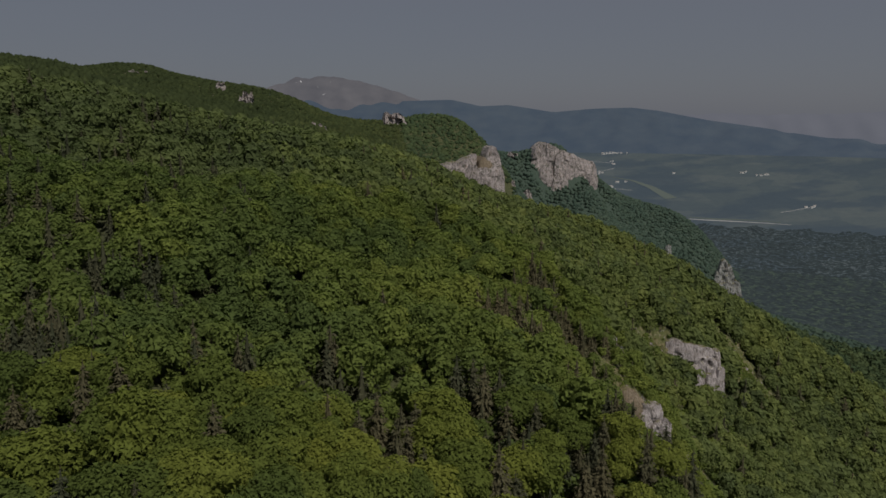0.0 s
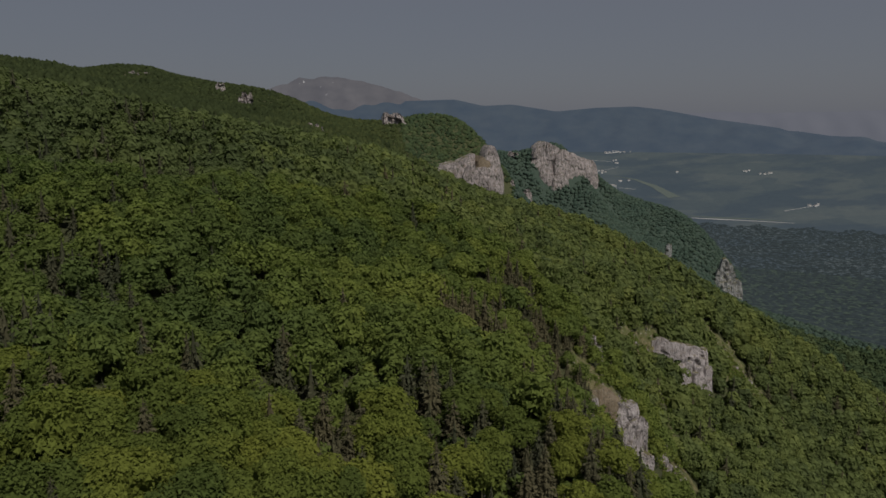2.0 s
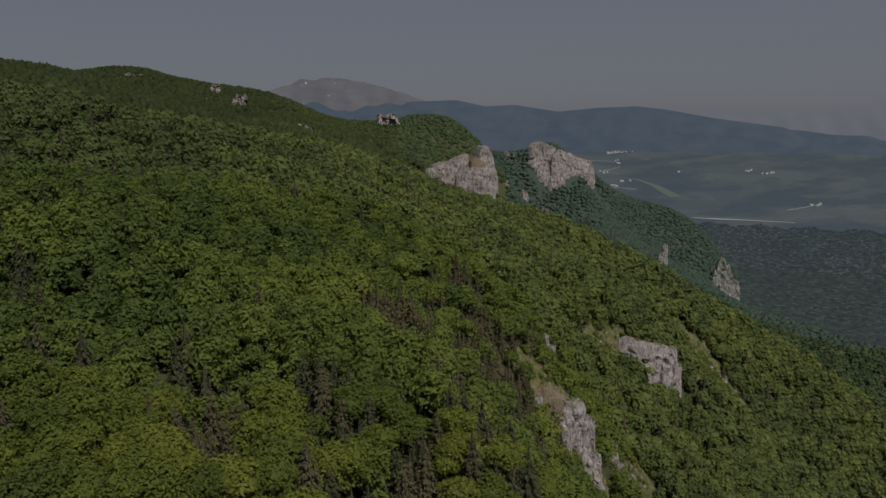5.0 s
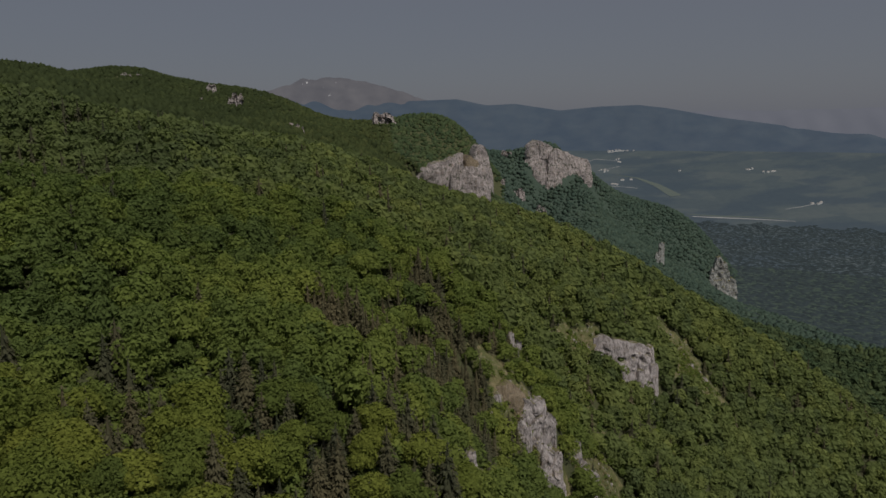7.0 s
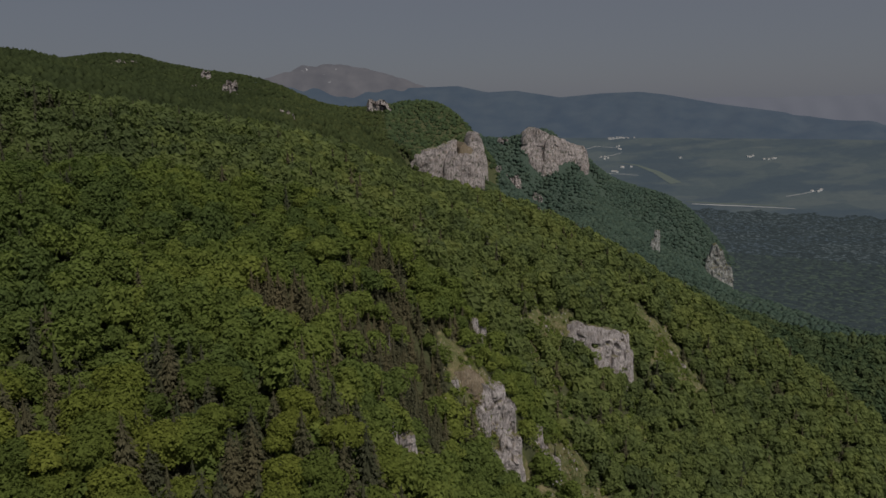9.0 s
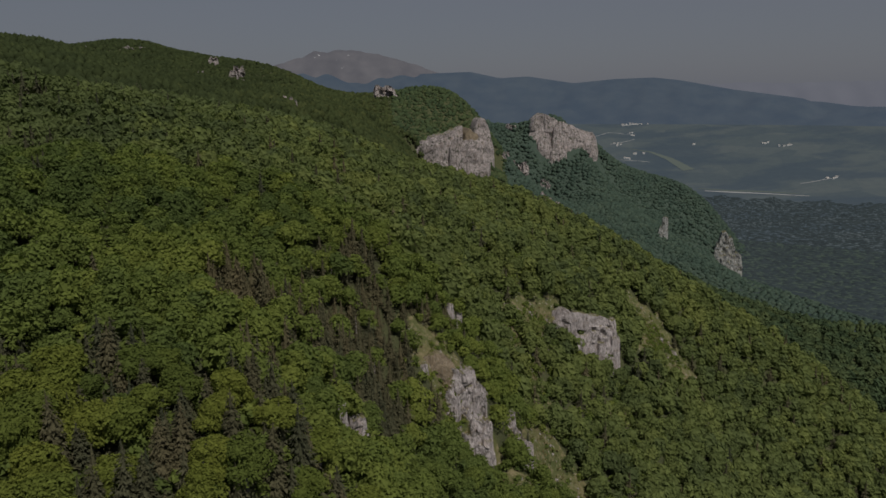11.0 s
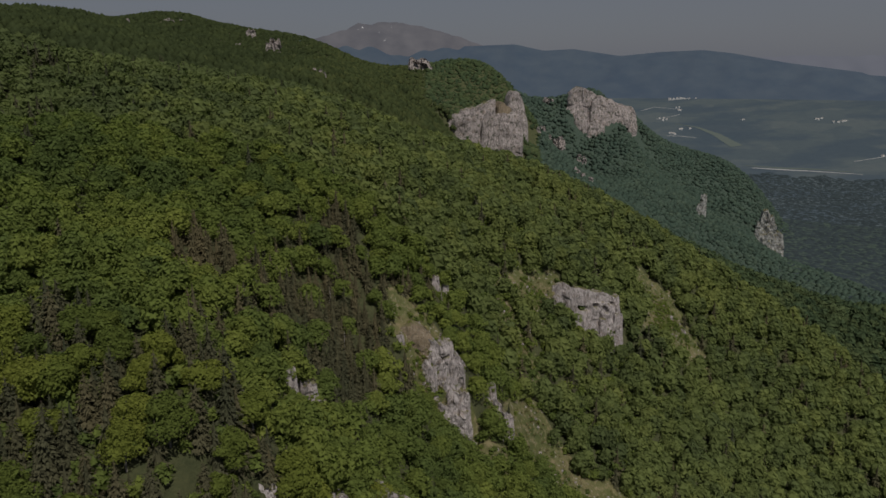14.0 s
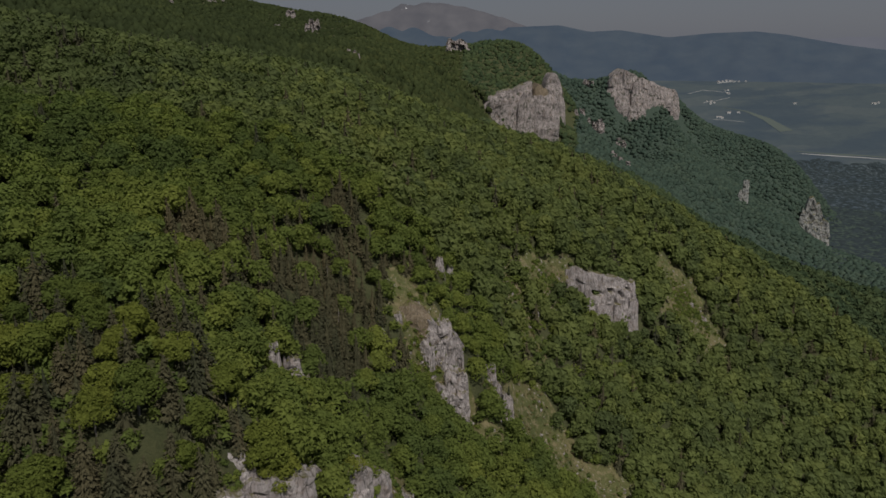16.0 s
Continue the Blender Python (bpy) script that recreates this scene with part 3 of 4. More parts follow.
def dome(rng, sides, rows, uneven=0.22):
    """A small lumpy crown for a tree far off."""
    v = []
    for i in range(rows + 1):
        h = math.pi * (0.015 + 0.685 * i / rows)
        for k in range(sides):
            a = 2 * math.pi * k / sides + i * 0.5
            j = 1 + uneven * rng.normal()
            v.append((4.3 * math.sin(h) * math.cos(a) * j, 4.3 * math.sin(h) * math.sin(a) * j, 4.6 + 4.6 * math.cos(h) * (1 + 0.12 * rng.normal())))
    return np.array(v), grid_faces(rows + 1, sides, True)


def leafy(rng, at, normal, size):
    """A three-cornered leafy spray at each place, tip outwards."""
    n = len(at)
    nn = 0.74 * normal + 0.6 * rim(rng, n) + (0, 0, 0.3)
    nn /= np.linalg.norm(nn, axis=1)[:, None]
    t = normal + 0.9 * rim(rng, n) - (0, 0, 0.25)
    t -= nn * (t * nn).sum(1)[:, None]
    t /= np.linalg.norm(t, axis=1)[:, None] + 1e-6
    b = np.cross(nn, t)
    s = (size * rng.uniform(0.6, 1.4, n))[:, None]
    w = rng.uniform(0.38, 0.72, n)[:, None]
    v = np.stack([at + t * s * 0.9, at - t * s * 0.5 + b * s * w, at - t * s * 0.5 - b * s * w], 1).reshape(-1, 3)
    return v, np.arange(3 * n).reshape(-1, 3)


def thirds(f):
    """Four-cornered faces as three-cornered ones."""
    return np.vstack([f[:, (0, 1, 2)], f[:, (0, 2, 3)]])


def broadleaf(rng, count, size, radius=4.2, low=1.8, high=10.6, heart=0.62):
    """Crown of a broad-leaved tree: sprays over a heap of lobes, and a dense heart."""
    mid, half = (low + high) / 2, (high - low) / 2
    lobes = [((0, 0, mid + 0.1 * half), radius * 0.66, half * 0.78)]
    for i in range(15):
        a = i * 2.4 + rng.uniform(0, 1)
        k = rng.uniform(0.2, 0.78) * radius
        lobes.append(((k * math.cos(a), k * math.sin(a), mid + half * (rng.uniform(-0.5, 0.75) - 0.45 * (k / radius) ** 2)), radius * rng.uniform(0.26, 0.46), radius * rng.uniform(0.2, 0.4)))
    c = np.array([l[0] for l in lobes])
    r = np.array([(l[1], l[1], l[2]) for l in lobes])
    pick = rng.choice(len(lobes), count * 3, p=(r[:, 0] ** 2) / (r[:, 0] ** 2).sum())
    d = rim(rng, count * 3)
    d[:, 2] = np.where(d[:, 2] < -0.6, -d[:, 2], d[:, 2])
    at = c[pick] + d * r[pick] * rng.uniform(0.8, 1.18, (count * 3, 1))
    inside = np.zeros(len(at), bool)
    for i in range(len(lobes)):
        inside |= (((at - c[i]) / r[i]) ** 2).sum(1) < 0.72
    at, d = at[~inside][:count], d[~inside][:count]
    v, f = leafy(rng, at, d, size)
    hv, hf = dome(rng, 6, 3, 0.06 if heart < 0.8 else 0.14)
    hv = (hv - (0, 0, 4.6)) * (radius * heart / 4.3, radius * heart / 4.3, half * (heart + 0.08) / 4.6) + (0, 0, mid + 0.12 * half)
    return np.vstack([v, hv]), np.vstack([f, thirds(hf) + len(v)])


def conifer(rng, count, size, radius=2.9, high=12.8, low=0.4, tiers=13):
    """Foliage of a spruce: whorls of drooping boughs, each a fan of sprays, round a narrow dense heart."""
    tier = np.minimum((tiers * (1 - np.sqrt(rng.uniform(0, 1, count)))).astype(int), tiers - 1)
    bough = rng.integers(0, 8, count)
    s = (tier + 0.6 * rng.uniform(0, 1, count) ** 2) / tiers
    turn = np.array([[rng.uniform(-0.3, 0.3) + k * 2.1 + b * math.pi / 4 for b in range(8)] for k in range(tiers)])
    reach = np.array([[rng.uniform(0.65, 1.2) for b in range(8)] for k in range(tiers)])
    along = rng.uniform(0.15, 1.0, count) ** 0.7
    r = (radius * (1 - tier / tiers) ** 0.85 + 0.12) * reach[tier, bough] * along
    a = turn[tier, bough] + rng.normal(size=count) * 0.24 * (1.15 - along * 0.5)
    radial = np.stack([np.cos(a), np.sin(a), np.zeros(count)], 1)
    at = radial * r[:, None]
    at[:, 2] = low + (high - low) * s - 0.42 * r + 0.16 * r * along
    nn = 0.5 * radial + 0.5 * rim(rng, count) + (0, 0, 0.8)
    nn /= np.linalg.norm(nn, axis=1)[:, None]
    t = radial + 0.45 * rim(rng, count) - (0, 0, 0.55)
    t -= nn * (t * nn).sum(1)[:, None]
    t /= np.linalg.norm(t, axis=1)[:, None] + 1e-6
    side = np.cross(nn, t)
    k = (size * rng.uniform(0.6, 1.4, count) * (0.6 + 0.5 * (1 - s)))[:, None]
    w = rng.uniform(0.3, 0.55, count)[:, None]
    v = np.stack([at + t * k * 1.1, at - t * k * 0.5 + side * k * w, at - t * k * 0.5 - side * k * w], 1).reshape(-1, 3)
    hv, hf = pole([(0, 0, low), (0, 0, high * 0.5), (0, 0, high * 0.97)], (radius * 0.42, radius * 0.22, 0.03), 6)
    return np.vstack([v, hv]), np.vstack([np.arange(3 * count).reshape(-1, 3), thirds(hf) + len(v)])


def pole(points, radii, sides=6):
    """A bent tapered pole as arrays."""
    v = []
    for (x, y, z), r in zip(points, radii):
        v += [(x + r * math.cos(2 * math.pi * k / sides), y + r * math.sin(2 * math.pi * k / sides), z) for k in range(sides)]
    return np.array(v), grid_faces(len(points), sides, True)


def joined(*pieces):
    v, f, o = [], [], 0
    for a, b in pieces:
        v.append(a)
        f.append(b + o)
        o += len(a)
    return np.vstack(v), np.vstack(f)


def beech_trunk(rng, high):
    stem = pole([(0, 0, -1.5), (0.1, 0, high * 0.3), (0.0, 0.15, high * 0.62), (0.1, 0.1, high * 0.85)], (0.34, 0.26, 0.17, 0.05))
    limbs = []
    for i in range(4):
        a = i * 1.7 + rng.uniform(0, 1)
        z = high * rng.uniform(0.3, 0.5)
        limbs.append(pole([(0, 0, z), (1.3 * math.cos(a), 1.3 * math.sin(a), z + 1.4), (2.4 * math.cos(a), 2.4 * math.sin(a), z + 3.2)], (0.12, 0.08, 0.03), 5))
    return joined(stem, *limbs)


def beech_tree(seed):
    rng = np.random.default_rng(seed)
    root = tagged(new("beech_tree"), "leafy green beech with a full crown in the hillside wood", "tree", "wood on the slope")
    high = 11.2 + rng.uniform(-1, 1.4)
    part("trunk", mesh_of("beech_trunk", *beech_trunk(rng, high), smooth=True), bark, root, "smooth grey trunk")
    part("crown", mesh_of("beech_crown", *broadleaf(rng, 2900, 0.4, rng.uniform(4.5, 5.4), 1.8, high, 0.62)), beech_leaf, root)
    return root


def spruce_tree(seed):
    rng = np.random.default_rng(seed)
    root = tagged(new("spruce_tree"), "dark brownish green spruce with drooping boughs among beeches", "tree", "wood on the slope")
    high = 13.5 + rng.uniform(-1.5, 2)
    part("trunk", mesh_of("spruce_trunk", *pole([(0, 0, -1.5), (0, 0, high * 0.5), (0, 0, high)], (0.28, 0.16, 0.03)), smooth=True), spruce_bark, root, "straight brown trunk")
    part("foliage", mesh_of("spruce_boughs", *conifer(rng, 2000, 0.52, rng.uniform(3.1, 3.9), high)), spruce_needle, root)
    return root


def dead_spruce(seed):
    rng = np.random.default_rng(seed)
    root = tagged(new("dead_spruce"), "bare grey dead spruce standing in the wood", "tree", "dead trees")
    high = 15.0
    part("trunk", mesh_of("dead_trunk", *pole([(0, 0, -1.5), (0.1, 0, 7), (0, 0.1, high)], (0.26, 0.17, 0.04)), smooth=True), dead_wood, root)
    sticks = []
    for i in range(46):
        z = 3 + 11.5 * i / 46
        a, l = i * 2.4, (2.3 * (1 - i / 50)) * rng.uniform(0.6, 1.1)
        sticks.append(pole([(0, 0, z), (l * 0.6 * math.cos(a), l * 0.6 * math.sin(a), z - 0.1), (l * math.cos(a + 0.2), l * math.sin(a + 0.2), z - 0.5)], (0.07, 0.05, 0.02), 3))
    part("branches", mesh_of("dead_branches", *joined(*sticks)), dead_wood, root)
    return root


# where spruces stand close: place, radius, share of spruces
SPRUCES = np.array([(-74, 119, 18, .8), (-82, 165, 14, .5), (-60, 98, 9, .5), (12, 137, 8, .7), (11, 202, 8, .5), (40, 142, 9, .8), (20, 120, 13, .65), (44, 122, 14, .65), (32, 112, 10, .6), (28, 132, 7, .6), (50, 136, 7, .6), (36, 240, 12, .7), (40, 276, 9, .7), (47, 248, 9, .7), (30, 222, 9, .6), (-48, 140, 8, .6), (-36, 176, 9, .5), (55, 192, 14, .7), (60, 238, 14, .65), (37, 190, 8, .5), (33, 160, 6, .6), (-8, 117, 6, .8), (-20, 146, 8, .6), (-40, 132, 6, .5), (58, 132, 8, .6), (47, 212, 19, .75),
                    (46, 257, 10, .7), (20, 198, 11, .9), (75, 293, 9, .6), (-15, 126, 8, .8), (9, 140, 8, .8), (107, 283, 7, .7), (61, 272, 9, .6), (36, 264, 8, .7), (150, 372, 9, .4)])


def plant(rng, gap, inside, low=70, high=2500, side=1500, stray=0.33):
    """Places for trees on a shaken grid of that gap, where inside(x, y) holds and no rock or grass is."""
    x, y = np.meshgrid(np.arange(-side, side, gap), np.arange(low, high, gap))
    x = x + gap * 0.5 * (np.arange(len(x)) % 2)[:, None]
    x, y = (a.ravel() + rng.uniform(-stray, stray, a.size) * gap for a in (x, y))
    keep = inside(x, y)
    x, y = x[keep], y[keep]
    keep = np.ones(len(x), bool)
    for cx, cy, cr in CLEAR:
        keep &= (x - cx) ** 2 + (y - cy) ** 2 > (cr + rng.uniform(-0.5, 1.5, len(x))) ** 2
    return x[keep], y[keep]


def fan(x, y):
    return (x > -0.92 * y - 20) & (x < 0.68 * y + 95)


def is_spruce(rng, x, y, stray=0.035):
    share = stray + 0.11 * (x < -0.25 * y - 5)
    for cx, cy, cr, cs in SPRUCES:
        share = np.where((x - cx) ** 2 + (y - cy) ** 2 < cr ** 2, cs, share)
    return rng.uniform(size=len(x)) < share


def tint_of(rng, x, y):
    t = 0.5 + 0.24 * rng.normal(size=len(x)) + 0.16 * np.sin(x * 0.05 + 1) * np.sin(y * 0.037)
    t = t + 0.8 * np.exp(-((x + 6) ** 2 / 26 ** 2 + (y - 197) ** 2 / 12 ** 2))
    # left of the spur: dimming with distance painted into the leaf tint
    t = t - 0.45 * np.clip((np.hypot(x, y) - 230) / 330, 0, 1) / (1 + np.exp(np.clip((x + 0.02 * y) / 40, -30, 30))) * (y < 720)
    # darker left side of the view painted into the leaf tint
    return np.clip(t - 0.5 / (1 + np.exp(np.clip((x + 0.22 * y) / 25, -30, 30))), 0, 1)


def grove(name, label, rng, shapes, x, y, scale, material, sink=0.3, category="woods", smooth=False, sizes=(0.7, 1.28)):
    """Many trees in one mesh: each place takes a shape, turned and sized."""
    V, F, T, o = [], [], [], 0
    tint, z = tint_of(rng, x, y), lie(x, y) - sink
    pick = rng.integers(len(shapes), size=len(x))
    for i in range(len(x)):
        v, f = shapes[pick[i]]
        a, s = rng.uniform(0, 6.28), scale * rng.uniform(*sizes)
        c, d = math.cos(a) * s, math.sin(a) * s
        V.append(np.stack([v[:, 0] * c - v[:, 1] * d + x[i], v[:, 0] * d + v[:, 1] * c + y[i], v[:, 2] * s * rng.uniform(0.88, 1.12) + z[i]], 1))
        F.append(f + o)
        T.append(np.full(len(v), tint[i]))
        o += len(v)
    if not V:
        return None
    ob = new(name, mesh_of(name, np.vstack(V), np.vstack(F), np.concatenate(T), smooth))
    ob.data.materials.append(material)
    return tagged(ob, label, category, kind="stuff")


NEAR, MIDDLE, SPUR_END = 141.0, 310.0, 640.0
rng = np.random.default_rng(7)


def away(x, y):
    return np.hypot((x - 40) * 0.8, y)


# nearest trees, one by one
x, y = plant(rng, 6.3, lambda x, y: fan(x, y) & (away(x, y) < NEAR) & (y > 82))
# trees that hang over the top of the rock wall
x, y = np.append(x, (52, 63, 76)), np.append(y, (122, 137.5, 156))
dark = is_spruce(rng, x, y)
dark[-3:] = False
beeches, spruces = [beech_tree(s) for s in range(6)], [spruce_tree(20 + s) for s in range(4)]
used = set()
for i in range(len(x)):
    kind = spruces if dark[i] else beeches
    src = kind[i % len(kind)]
    s = rng.uniform(0.82, 1.18)
    m = pose(x[i], y[i], lie1(x[i], y[i]) - 0.3, rng.uniform(-4, 4), rng.uniform(-4, 4), rng.uniform(0, 360)) @ Matrix.Diagonal((s, s, s * rng.uniform(0.9, 1.1), 1))
    if src.name in used:
        copy_thing(src, m)
    else:
        used.add(src.name)
        src.matrix_basis = m
for src in beeches + spruces:
    if src.name not in used:
        for o in list(src.children):
            bpy.data.objects.remove(o)
        bpy.data.objects.remove(src)

first = None
for dx, dy, ds in ((-17.5, 152, 0.65), (36, 262, 1.1), (33, 255, 0.9), (44, 240, 1.0), (75, 152, 1.0), (20, 178, 0.8), (52, 226, 0.9), (79, 296, 0.9)):
    m = pose(dx, dy, lie1(dx, dy) - 0.3, 2, -2, dx * 9) @ Matrix.Scale(ds, 4)
    if first is None:
        first = dead_spruce(50)
        first.matrix_basis = m
    else:
        copy_thing(first, m)

# the rest of the spur
shapes = [broadleaf(np.random.default_rng(100 + s), 640, 0.64, 5.0, 1.8, 11.0) for s in range(8)]
firs = [conifer(np.random.default_rng(120 + s), 420, 0.66, 3.3) for s in range(4)]
x, y = plant(rng, 6.9, lambda x, y: fan(x, y) & (away(x, y) >= NEAR) & (away(x, y) < MIDDLE))
dark = is_spruce(rng, x, y)
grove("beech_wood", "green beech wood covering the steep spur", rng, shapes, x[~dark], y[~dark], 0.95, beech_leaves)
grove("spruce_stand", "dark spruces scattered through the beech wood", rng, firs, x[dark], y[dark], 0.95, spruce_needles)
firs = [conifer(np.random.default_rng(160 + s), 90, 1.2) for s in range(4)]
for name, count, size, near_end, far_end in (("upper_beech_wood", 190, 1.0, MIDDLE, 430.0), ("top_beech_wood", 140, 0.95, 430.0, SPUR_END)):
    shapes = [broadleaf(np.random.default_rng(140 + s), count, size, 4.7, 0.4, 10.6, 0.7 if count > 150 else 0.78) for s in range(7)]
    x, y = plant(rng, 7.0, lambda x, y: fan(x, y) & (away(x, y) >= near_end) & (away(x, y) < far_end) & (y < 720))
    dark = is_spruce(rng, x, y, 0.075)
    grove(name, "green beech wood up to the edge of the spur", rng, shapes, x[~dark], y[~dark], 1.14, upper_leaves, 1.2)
    grove("upper_spruce_stand", "single dark spruces in the upper beech wood", rng, firs, x[dark], y[dark], 1.05, spruce_needles)

# young growth under and between the tall trees
shapes = [broadleaf(np.random.default_rng(260 + s), 84, 0.72, 2.7, 0.1, 4.8) for s in range(5)]
x, y = plant(rng, 5.2, lambda x, y: fan(x, y) & ((away(x, y) < 190) | ((x > 60) & (x < 180) & (y < 430))) & (y > 78))
ex, ey = plant(rng, 3.6, lambda x, y: (x > 34) & (x < 62) & (y < 156) & ((x - 68) * 0.67 - (y - 134) * 0.74 < -8), 104, 158)
x, y = np.append(x, ex), np.append(y, ey)
grove("undergrowth", "young green trees below the tall ones", rng, shapes, x, y, 0.95, beech_leaves, 0.3, "undergrowth")

shapes = [broadleaf(np.random.default_rng(280 + s), 26, 1.9, 4.2, heart=0.8) for s in range(5)]
x, y = plant(rng, 7.2, lambda x, y: (x > -110) & (x < 250) & (y < 82 + 0 * x), -80, 90)
keep = ~(fan(x, y) & (y > 78))
grove("wood_below", "green wood under the flight line", rng, shapes, x[keep], y[keep], 0.95, beech_leaves)

firs = [conifer(np.random.default_rng(330 + s), 260, 0.66, 3.6) for s in range(4)]
x, y = plant(rng, 4.3, lambda x, y: fan(x, y) & (away(x, y) < 320) & (y > 80))
inner = np.zeros(len(x), bool)
for cx, cy, cr, cs in SPRUCES:
    inner |= ((x - cx) ** 2 + (y - cy) ** 2 < cr ** 2) & (rng.uniform(size=len(x)) < 0.85 * cs)
grove("young_spruces", "young brownish spruces filling the spruce groups", rng, firs, x[inner], y[inner], 0.8, spruce_needles, 0.3, "undergrowth")

# bushes on the grass chutes
n = 1700
bare = (CLEAR[:, 0] > 110) & (CLEAR[:, 0] < 166) & (CLEAR[:, 1] > 272) & (CLEAR[:, 1] < 312)
pick = np.concatenate([rng.choice(np.nonzero((CLEAR[:, 1] < 600) & ~bare)[0], n - 60), rng.choice(np.nonzero(bare)[0], 60)])
ang, dist = rng.uniform(0, 6.28, n), rng.uniform(0.2, 1.15, n)
x, y = CLEAR[pick, 0] + np.cos(ang) * dist * CLEAR[pick, 2], CLEAR[pick, 1] + np.sin(ang) * dist * CLEAR[pick, 2]
keep = (y < 600)
shapes = [broadleaf(np.random.default_rng(300 + s), 48, 0.55, 1.5, -0.3, 2.0) for s in range(4)]
grove("bushes", "low green bushes on the grass chutes", rng, shapes, x[keep], y[keep], 0.8, beech_leaves, 0.2, "bushes")

# tufts of dry grass and loose stones on the chutes
far_chutes = np.nonzero((CLEAR[:, 1] < 600) & (CLEAR[:, 0] > 60))[0]
for name, label, n, shapes, material, category in (
        ("dry_grass", "tufts of dry grass on the chutes", 2600, [leafy(np.random.default_rng(400 + s), np.random.default_rng(410 + s).uniform(-0.8, 0.8, (10, 3)) * (1, 1, 0.2), rim(np.random.default_rng(415 + s), 10), 0.6) for s in range(4)], hay, "grass"),
        ("scree", "loose grey limestone blocks on the chutes", 260, [(ball(np.random.default_rng(420 + s), 0.3)[0] * (0.8, 0.7, 0.6), thirds(ball(np.random.default_rng(420 + s))[1])) for s in range(5)], limestone, "stones")):
    pick = rng.choice(far_chutes, n)
    ang, dist = rng.uniform(0, 6.28, n), np.sqrt(rng.uniform(0, 1.1, n))
    grove(name, label, rng, shapes, CLEAR[pick, 0] + np.cos(ang) * dist * CLEAR[pick, 2], CLEAR[pick, 1] + np.sin(ang) * dist * CLEAR[pick, 2], 1.0, material, 0.0, category)

# the mountainside behind, and the far massif
shapes = [dome(np.random.default_rng(180 + s), 5, 2) for s in range(8)]
x, y = plant(rng, 7.2, lambda x, y: fan(x, y) & (away(x, y) >= SPUR_END) & (y < 1350) & (x < -0.05 * y + 60))
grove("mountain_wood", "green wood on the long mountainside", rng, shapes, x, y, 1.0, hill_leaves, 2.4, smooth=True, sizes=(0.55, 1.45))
shapes = [dome(np.random.default_rng(190 + s), 5, 2, 0.15) for s in range(10)]
shapes = [(v * (1.2, 1.2, 0.75), f) for v, f in shapes]
x, y = plant(rng, 6.8, lambda x, y: fan(x, y) & (y >= 1280) & (away(x, y) >= SPUR_END) & ((y >= 1350) | (x >= -0.05 * y + 60)) & (y < 2150) & ((y < 1830) | (x > 140)) & (x > -0.62 * y) & (lie(x, y) > 18) & (x < 900), stray=0.45)
left = x < -60 - 0.12 * (y - 1280)
knoll = ~left & (x < 150) & (y < 1620)
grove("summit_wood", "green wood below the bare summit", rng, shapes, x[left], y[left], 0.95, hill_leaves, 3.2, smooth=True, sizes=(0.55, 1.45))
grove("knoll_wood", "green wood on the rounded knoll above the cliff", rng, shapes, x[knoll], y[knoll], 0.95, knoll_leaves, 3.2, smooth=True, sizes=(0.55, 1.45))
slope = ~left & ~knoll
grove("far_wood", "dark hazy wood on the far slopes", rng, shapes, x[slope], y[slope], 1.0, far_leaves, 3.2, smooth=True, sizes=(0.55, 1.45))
x, y = plant(rng, 8.4, lambda x, y: fan(x, y) & (y < 1280) & (away(x, y) >= SPUR_END) & (x >= -0.05 * y + 60) & (lie(x, y) > 18))
shapes_near = [dome(np.random.default_rng(200 + s), 5, 2, 0.16) for s in range(6)]
close = away(x, y) < 830
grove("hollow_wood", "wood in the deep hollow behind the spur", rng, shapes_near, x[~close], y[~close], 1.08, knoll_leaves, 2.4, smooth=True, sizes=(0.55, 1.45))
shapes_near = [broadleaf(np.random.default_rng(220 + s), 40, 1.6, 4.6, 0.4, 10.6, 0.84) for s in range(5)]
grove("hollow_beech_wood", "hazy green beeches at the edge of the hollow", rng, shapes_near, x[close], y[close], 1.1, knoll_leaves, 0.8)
shapes = [dome(np.random.default_rng(210 + s), 5, 1, 0.12) for s in range(6)]
shapes = [(v * (1.2, 1.2, 0.11), f) for v, f in shapes]


def valley_edge(x, y):
    """The wood reaches to the meadows by the road."""
    b = np.degrees(np.arctan2(x, y))
    return np.hypot(x, y) < 3160 + 30 * np.sin(b * 1.9) + 16 * np.sin(b * 5.3)


x, y = plant(rng, 10.0, lambda x, y: fan(x, y) & (y > 900) & valley_edge(x, y) & (lie(x, y) <= 40) & (x > 300), 900, 3700, 2300, 0.5)
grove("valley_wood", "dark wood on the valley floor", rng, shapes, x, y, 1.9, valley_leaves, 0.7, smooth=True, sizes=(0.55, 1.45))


# ---- the valley ----
def house(x, y, w, d, h, turn):
    z = lie1(x, y)
    root = tagged(new("house"), "small white valley house with a reddish roof", "house", "houses in the valley")
    bm = bmesh.new()
    bmesh.ops.create_cube(bm, size=1, matrix=pose(0, 0, h / 2 - 2) @ Matrix.Diagonal((w, d, h + 4, 1)))
    part("wall", bm, plaster, root)
    bm = bmesh.new()
    vs = [bm.verts.new(p) for p in ((-w * .55, -d * .6, h), (w * .55, -d * .6, h), (w * .55, d * .6, h), (-w * .55, d * .6, h), (-w * .55, 0, h + d * .35), (w * .55, 0, h + d * .35))]
    for q in ((0, 1, 5, 4), (2, 3, 4, 5), (1, 2, 5), (3, 0, 4), (3, 2, 1, 0)):
        bm.faces.new([vs[k] for k in q])
    part("roof", bm, roof_tile, root)
    root.matrix_basis = pose(x, y, z, 0, 0, turn)


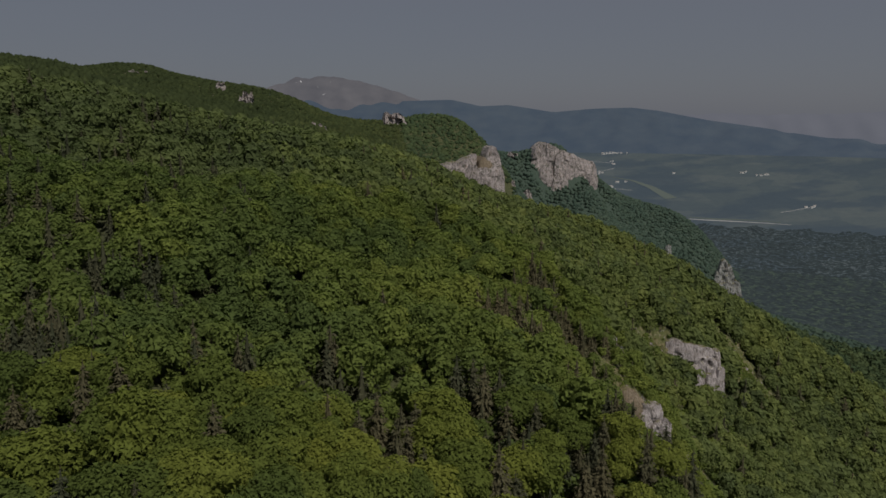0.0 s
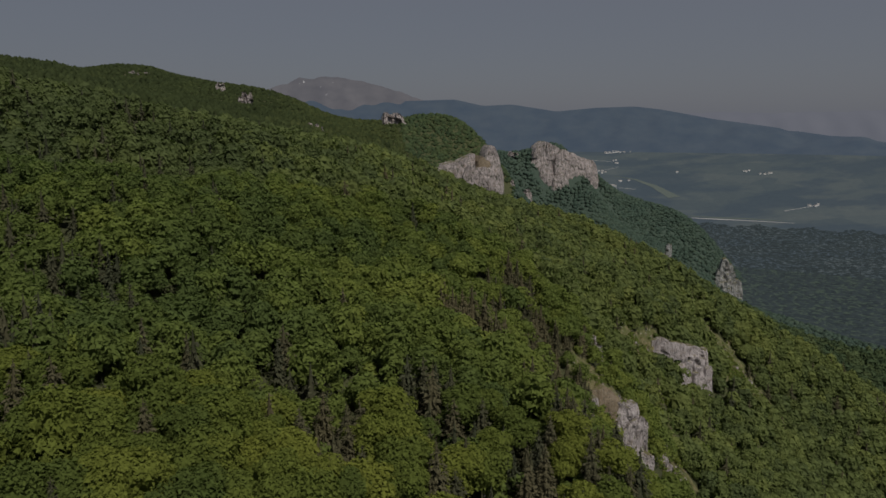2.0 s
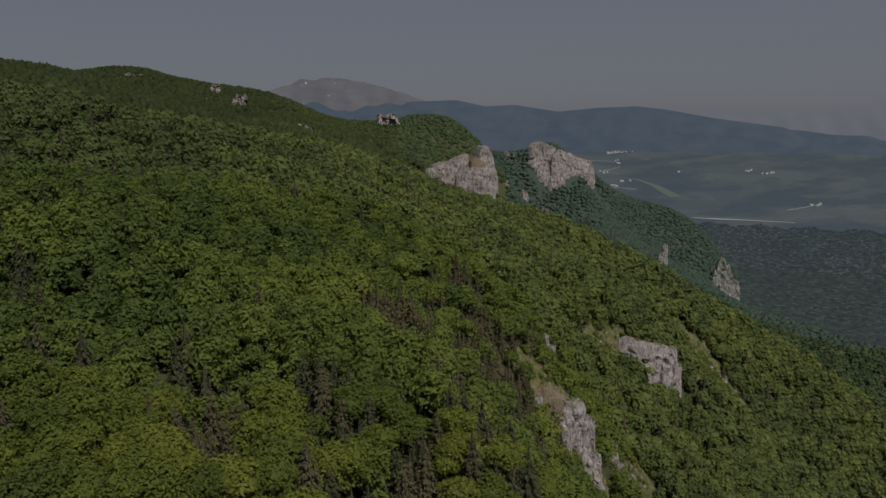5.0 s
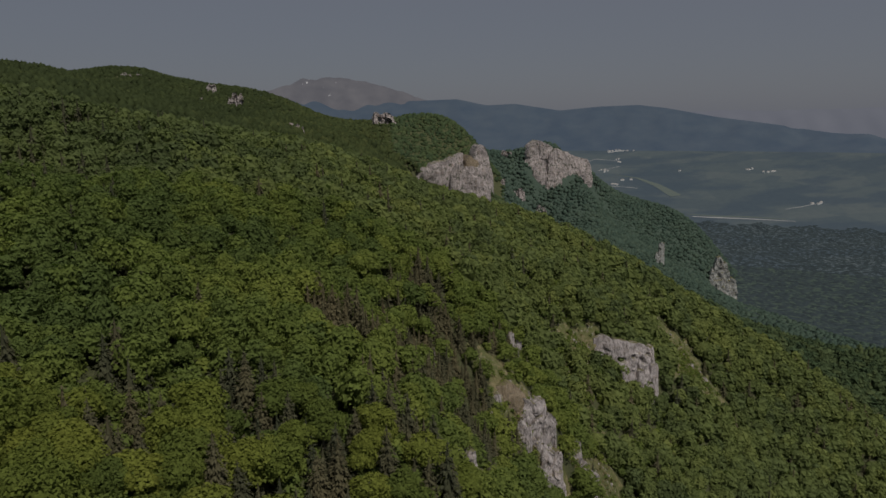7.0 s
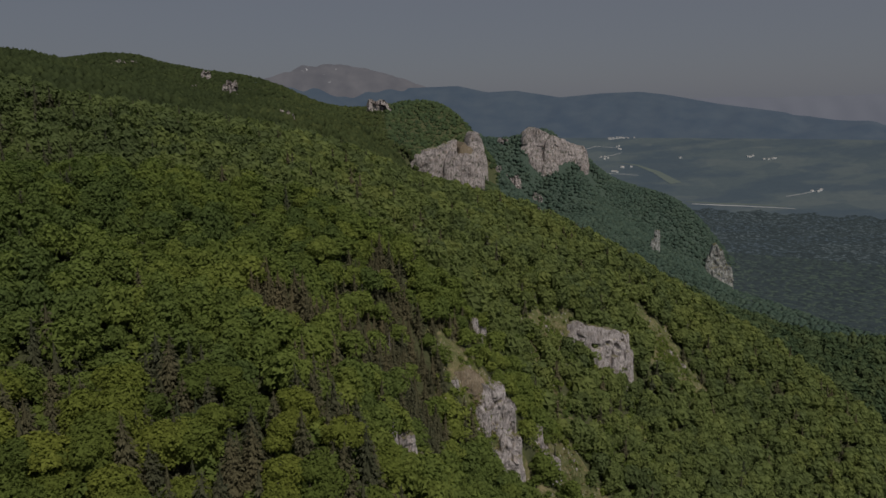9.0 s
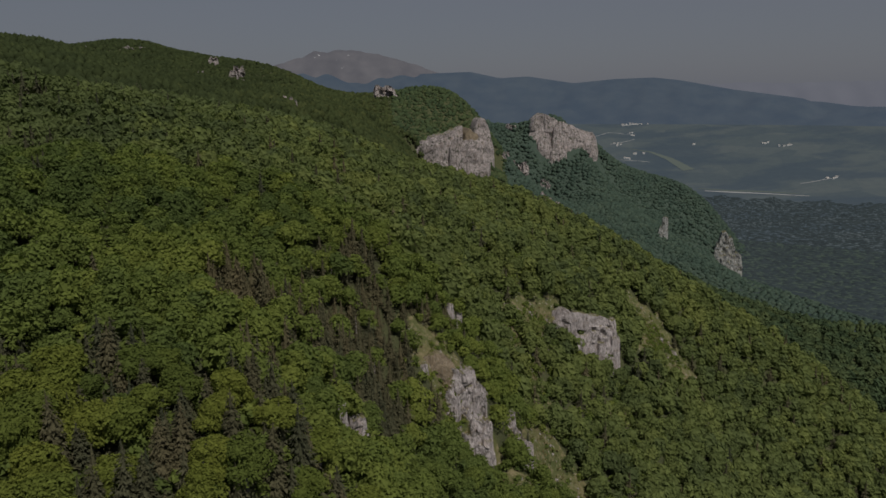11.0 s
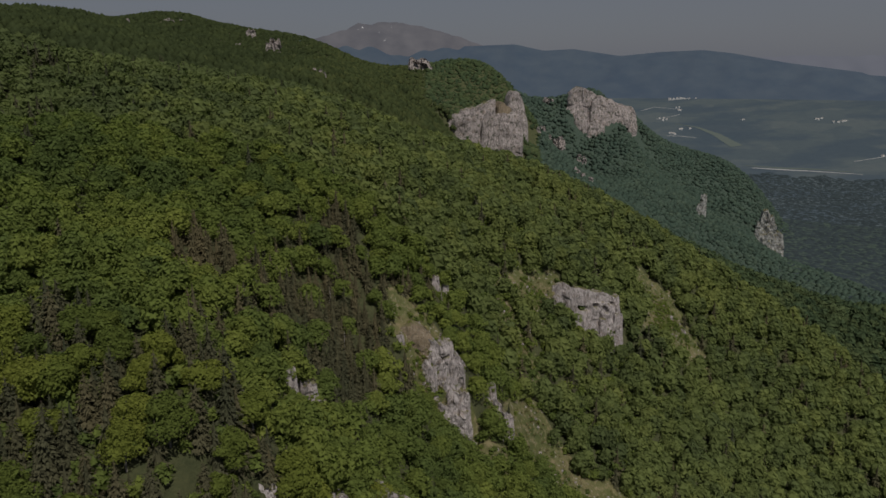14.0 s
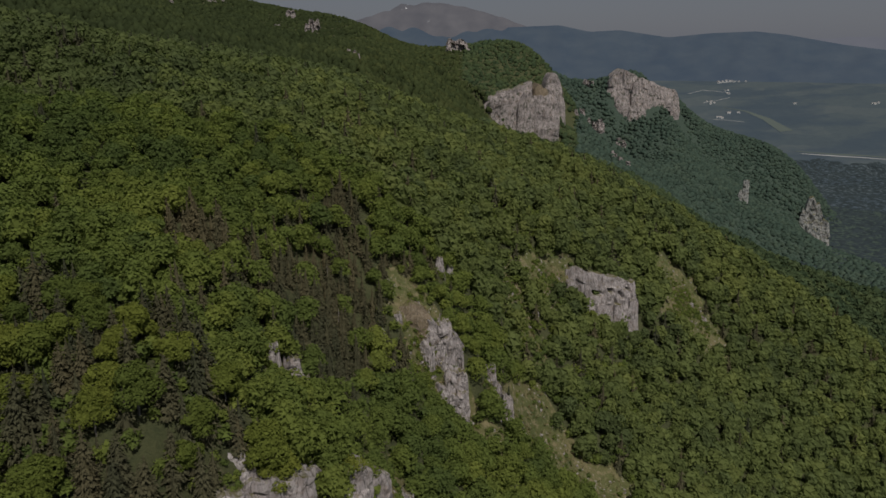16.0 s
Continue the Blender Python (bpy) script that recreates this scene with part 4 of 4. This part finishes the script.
vr = random.Random(5)
for hx, hy, n, sx, sy in ((1090, 4350, 14, 120, 15), (985, 4110, 5, 12, 45), (860, 3920, 5, 20, 30), (930, 3720, 6, 40, 12), (862, 3650, 4, 18, 14), (1251, 3842, 2, 12, 6), (1631, 3124, 6, 26, 14), (1586, 3758, 4, 18, 12), (1668, 3690, 5, 40, 10)):
    for i in range(n):
        house(hx + vr.uniform(-sx, sx), hy + vr.uniform(-sy, sy), vr.uniform(7, 12), vr.uniform(6, 9), vr.uniform(3, 5), vr.uniform(-20, 20))


def strip(name, label, pts, width, material, category, lift=1.2):
    """A band along the ground through the given places."""
    pts = np.array(pts, float)
    s = np.linspace(0, len(pts) - 1, 40)
    px, py = np.interp(s, range(len(pts)), pts[:, 0]), np.interp(s, range(len(pts)), pts[:, 1])
    wd = np.interp(s, range(len(pts)), width)
    tx, ty = np.gradient(px), np.gradient(py)
    l = np.hypot(tx, ty)
    rows = []
    for k in np.linspace(-1, 1, 5):
        ax, ay = px - ty / l * wd * k, py + tx / l * wd * k
        rows.append(np.stack([ax, ay, lie(ax, ay) + lift], 1))
    ob = new(name, mesh_of(name, np.stack(rows, 1).reshape(-1, 3), grid_faces(40, 5)[:, ::-1]))
    ob.data.materials.append(material)
    return tagged(ob, label, category, kind="structure")


strip("road", "pale country road across the valley", [(1075, 3075), (1180, 3030), (1259, 3000), (1340, 2960), (1440, 2905)], (5, 9, 7, 6, 3), pale_road, "road", 2.5)
strip("meadow", "light green meadow beside the woods", [(906, 3828), (1000, 3740), (1060, 3600), (1100, 3400)], (4, 9, 20, 30), meadow_grass, "field", 2.0)
strip("field_road", "pale lane with long barns at the foot of the hills", [(960, 4320), (1060, 4350), (1210, 4390)], (6, 9, 5), pale_road, "road", 2.5)
strip("roadside_meadow", "light strip of meadow along the road", [(1060, 3120), (1180, 3060), (1300, 3020), (1420, 2950)], (4, 12, 10, 6), meadow_grass, "field", 2.0)
for lane in (((827, 3927), (900, 3960), (972, 4007)), ((826, 3622), (890, 3600), (955, 3564)), ((775, 4111), (860, 4180), (985, 4110)), ((1483, 3090), (1560, 3105), (1640, 3130))):
    strip("lane", "pale lane between the valley houses", lane, [2.5] * 3, pale_road, "road", 2.5)
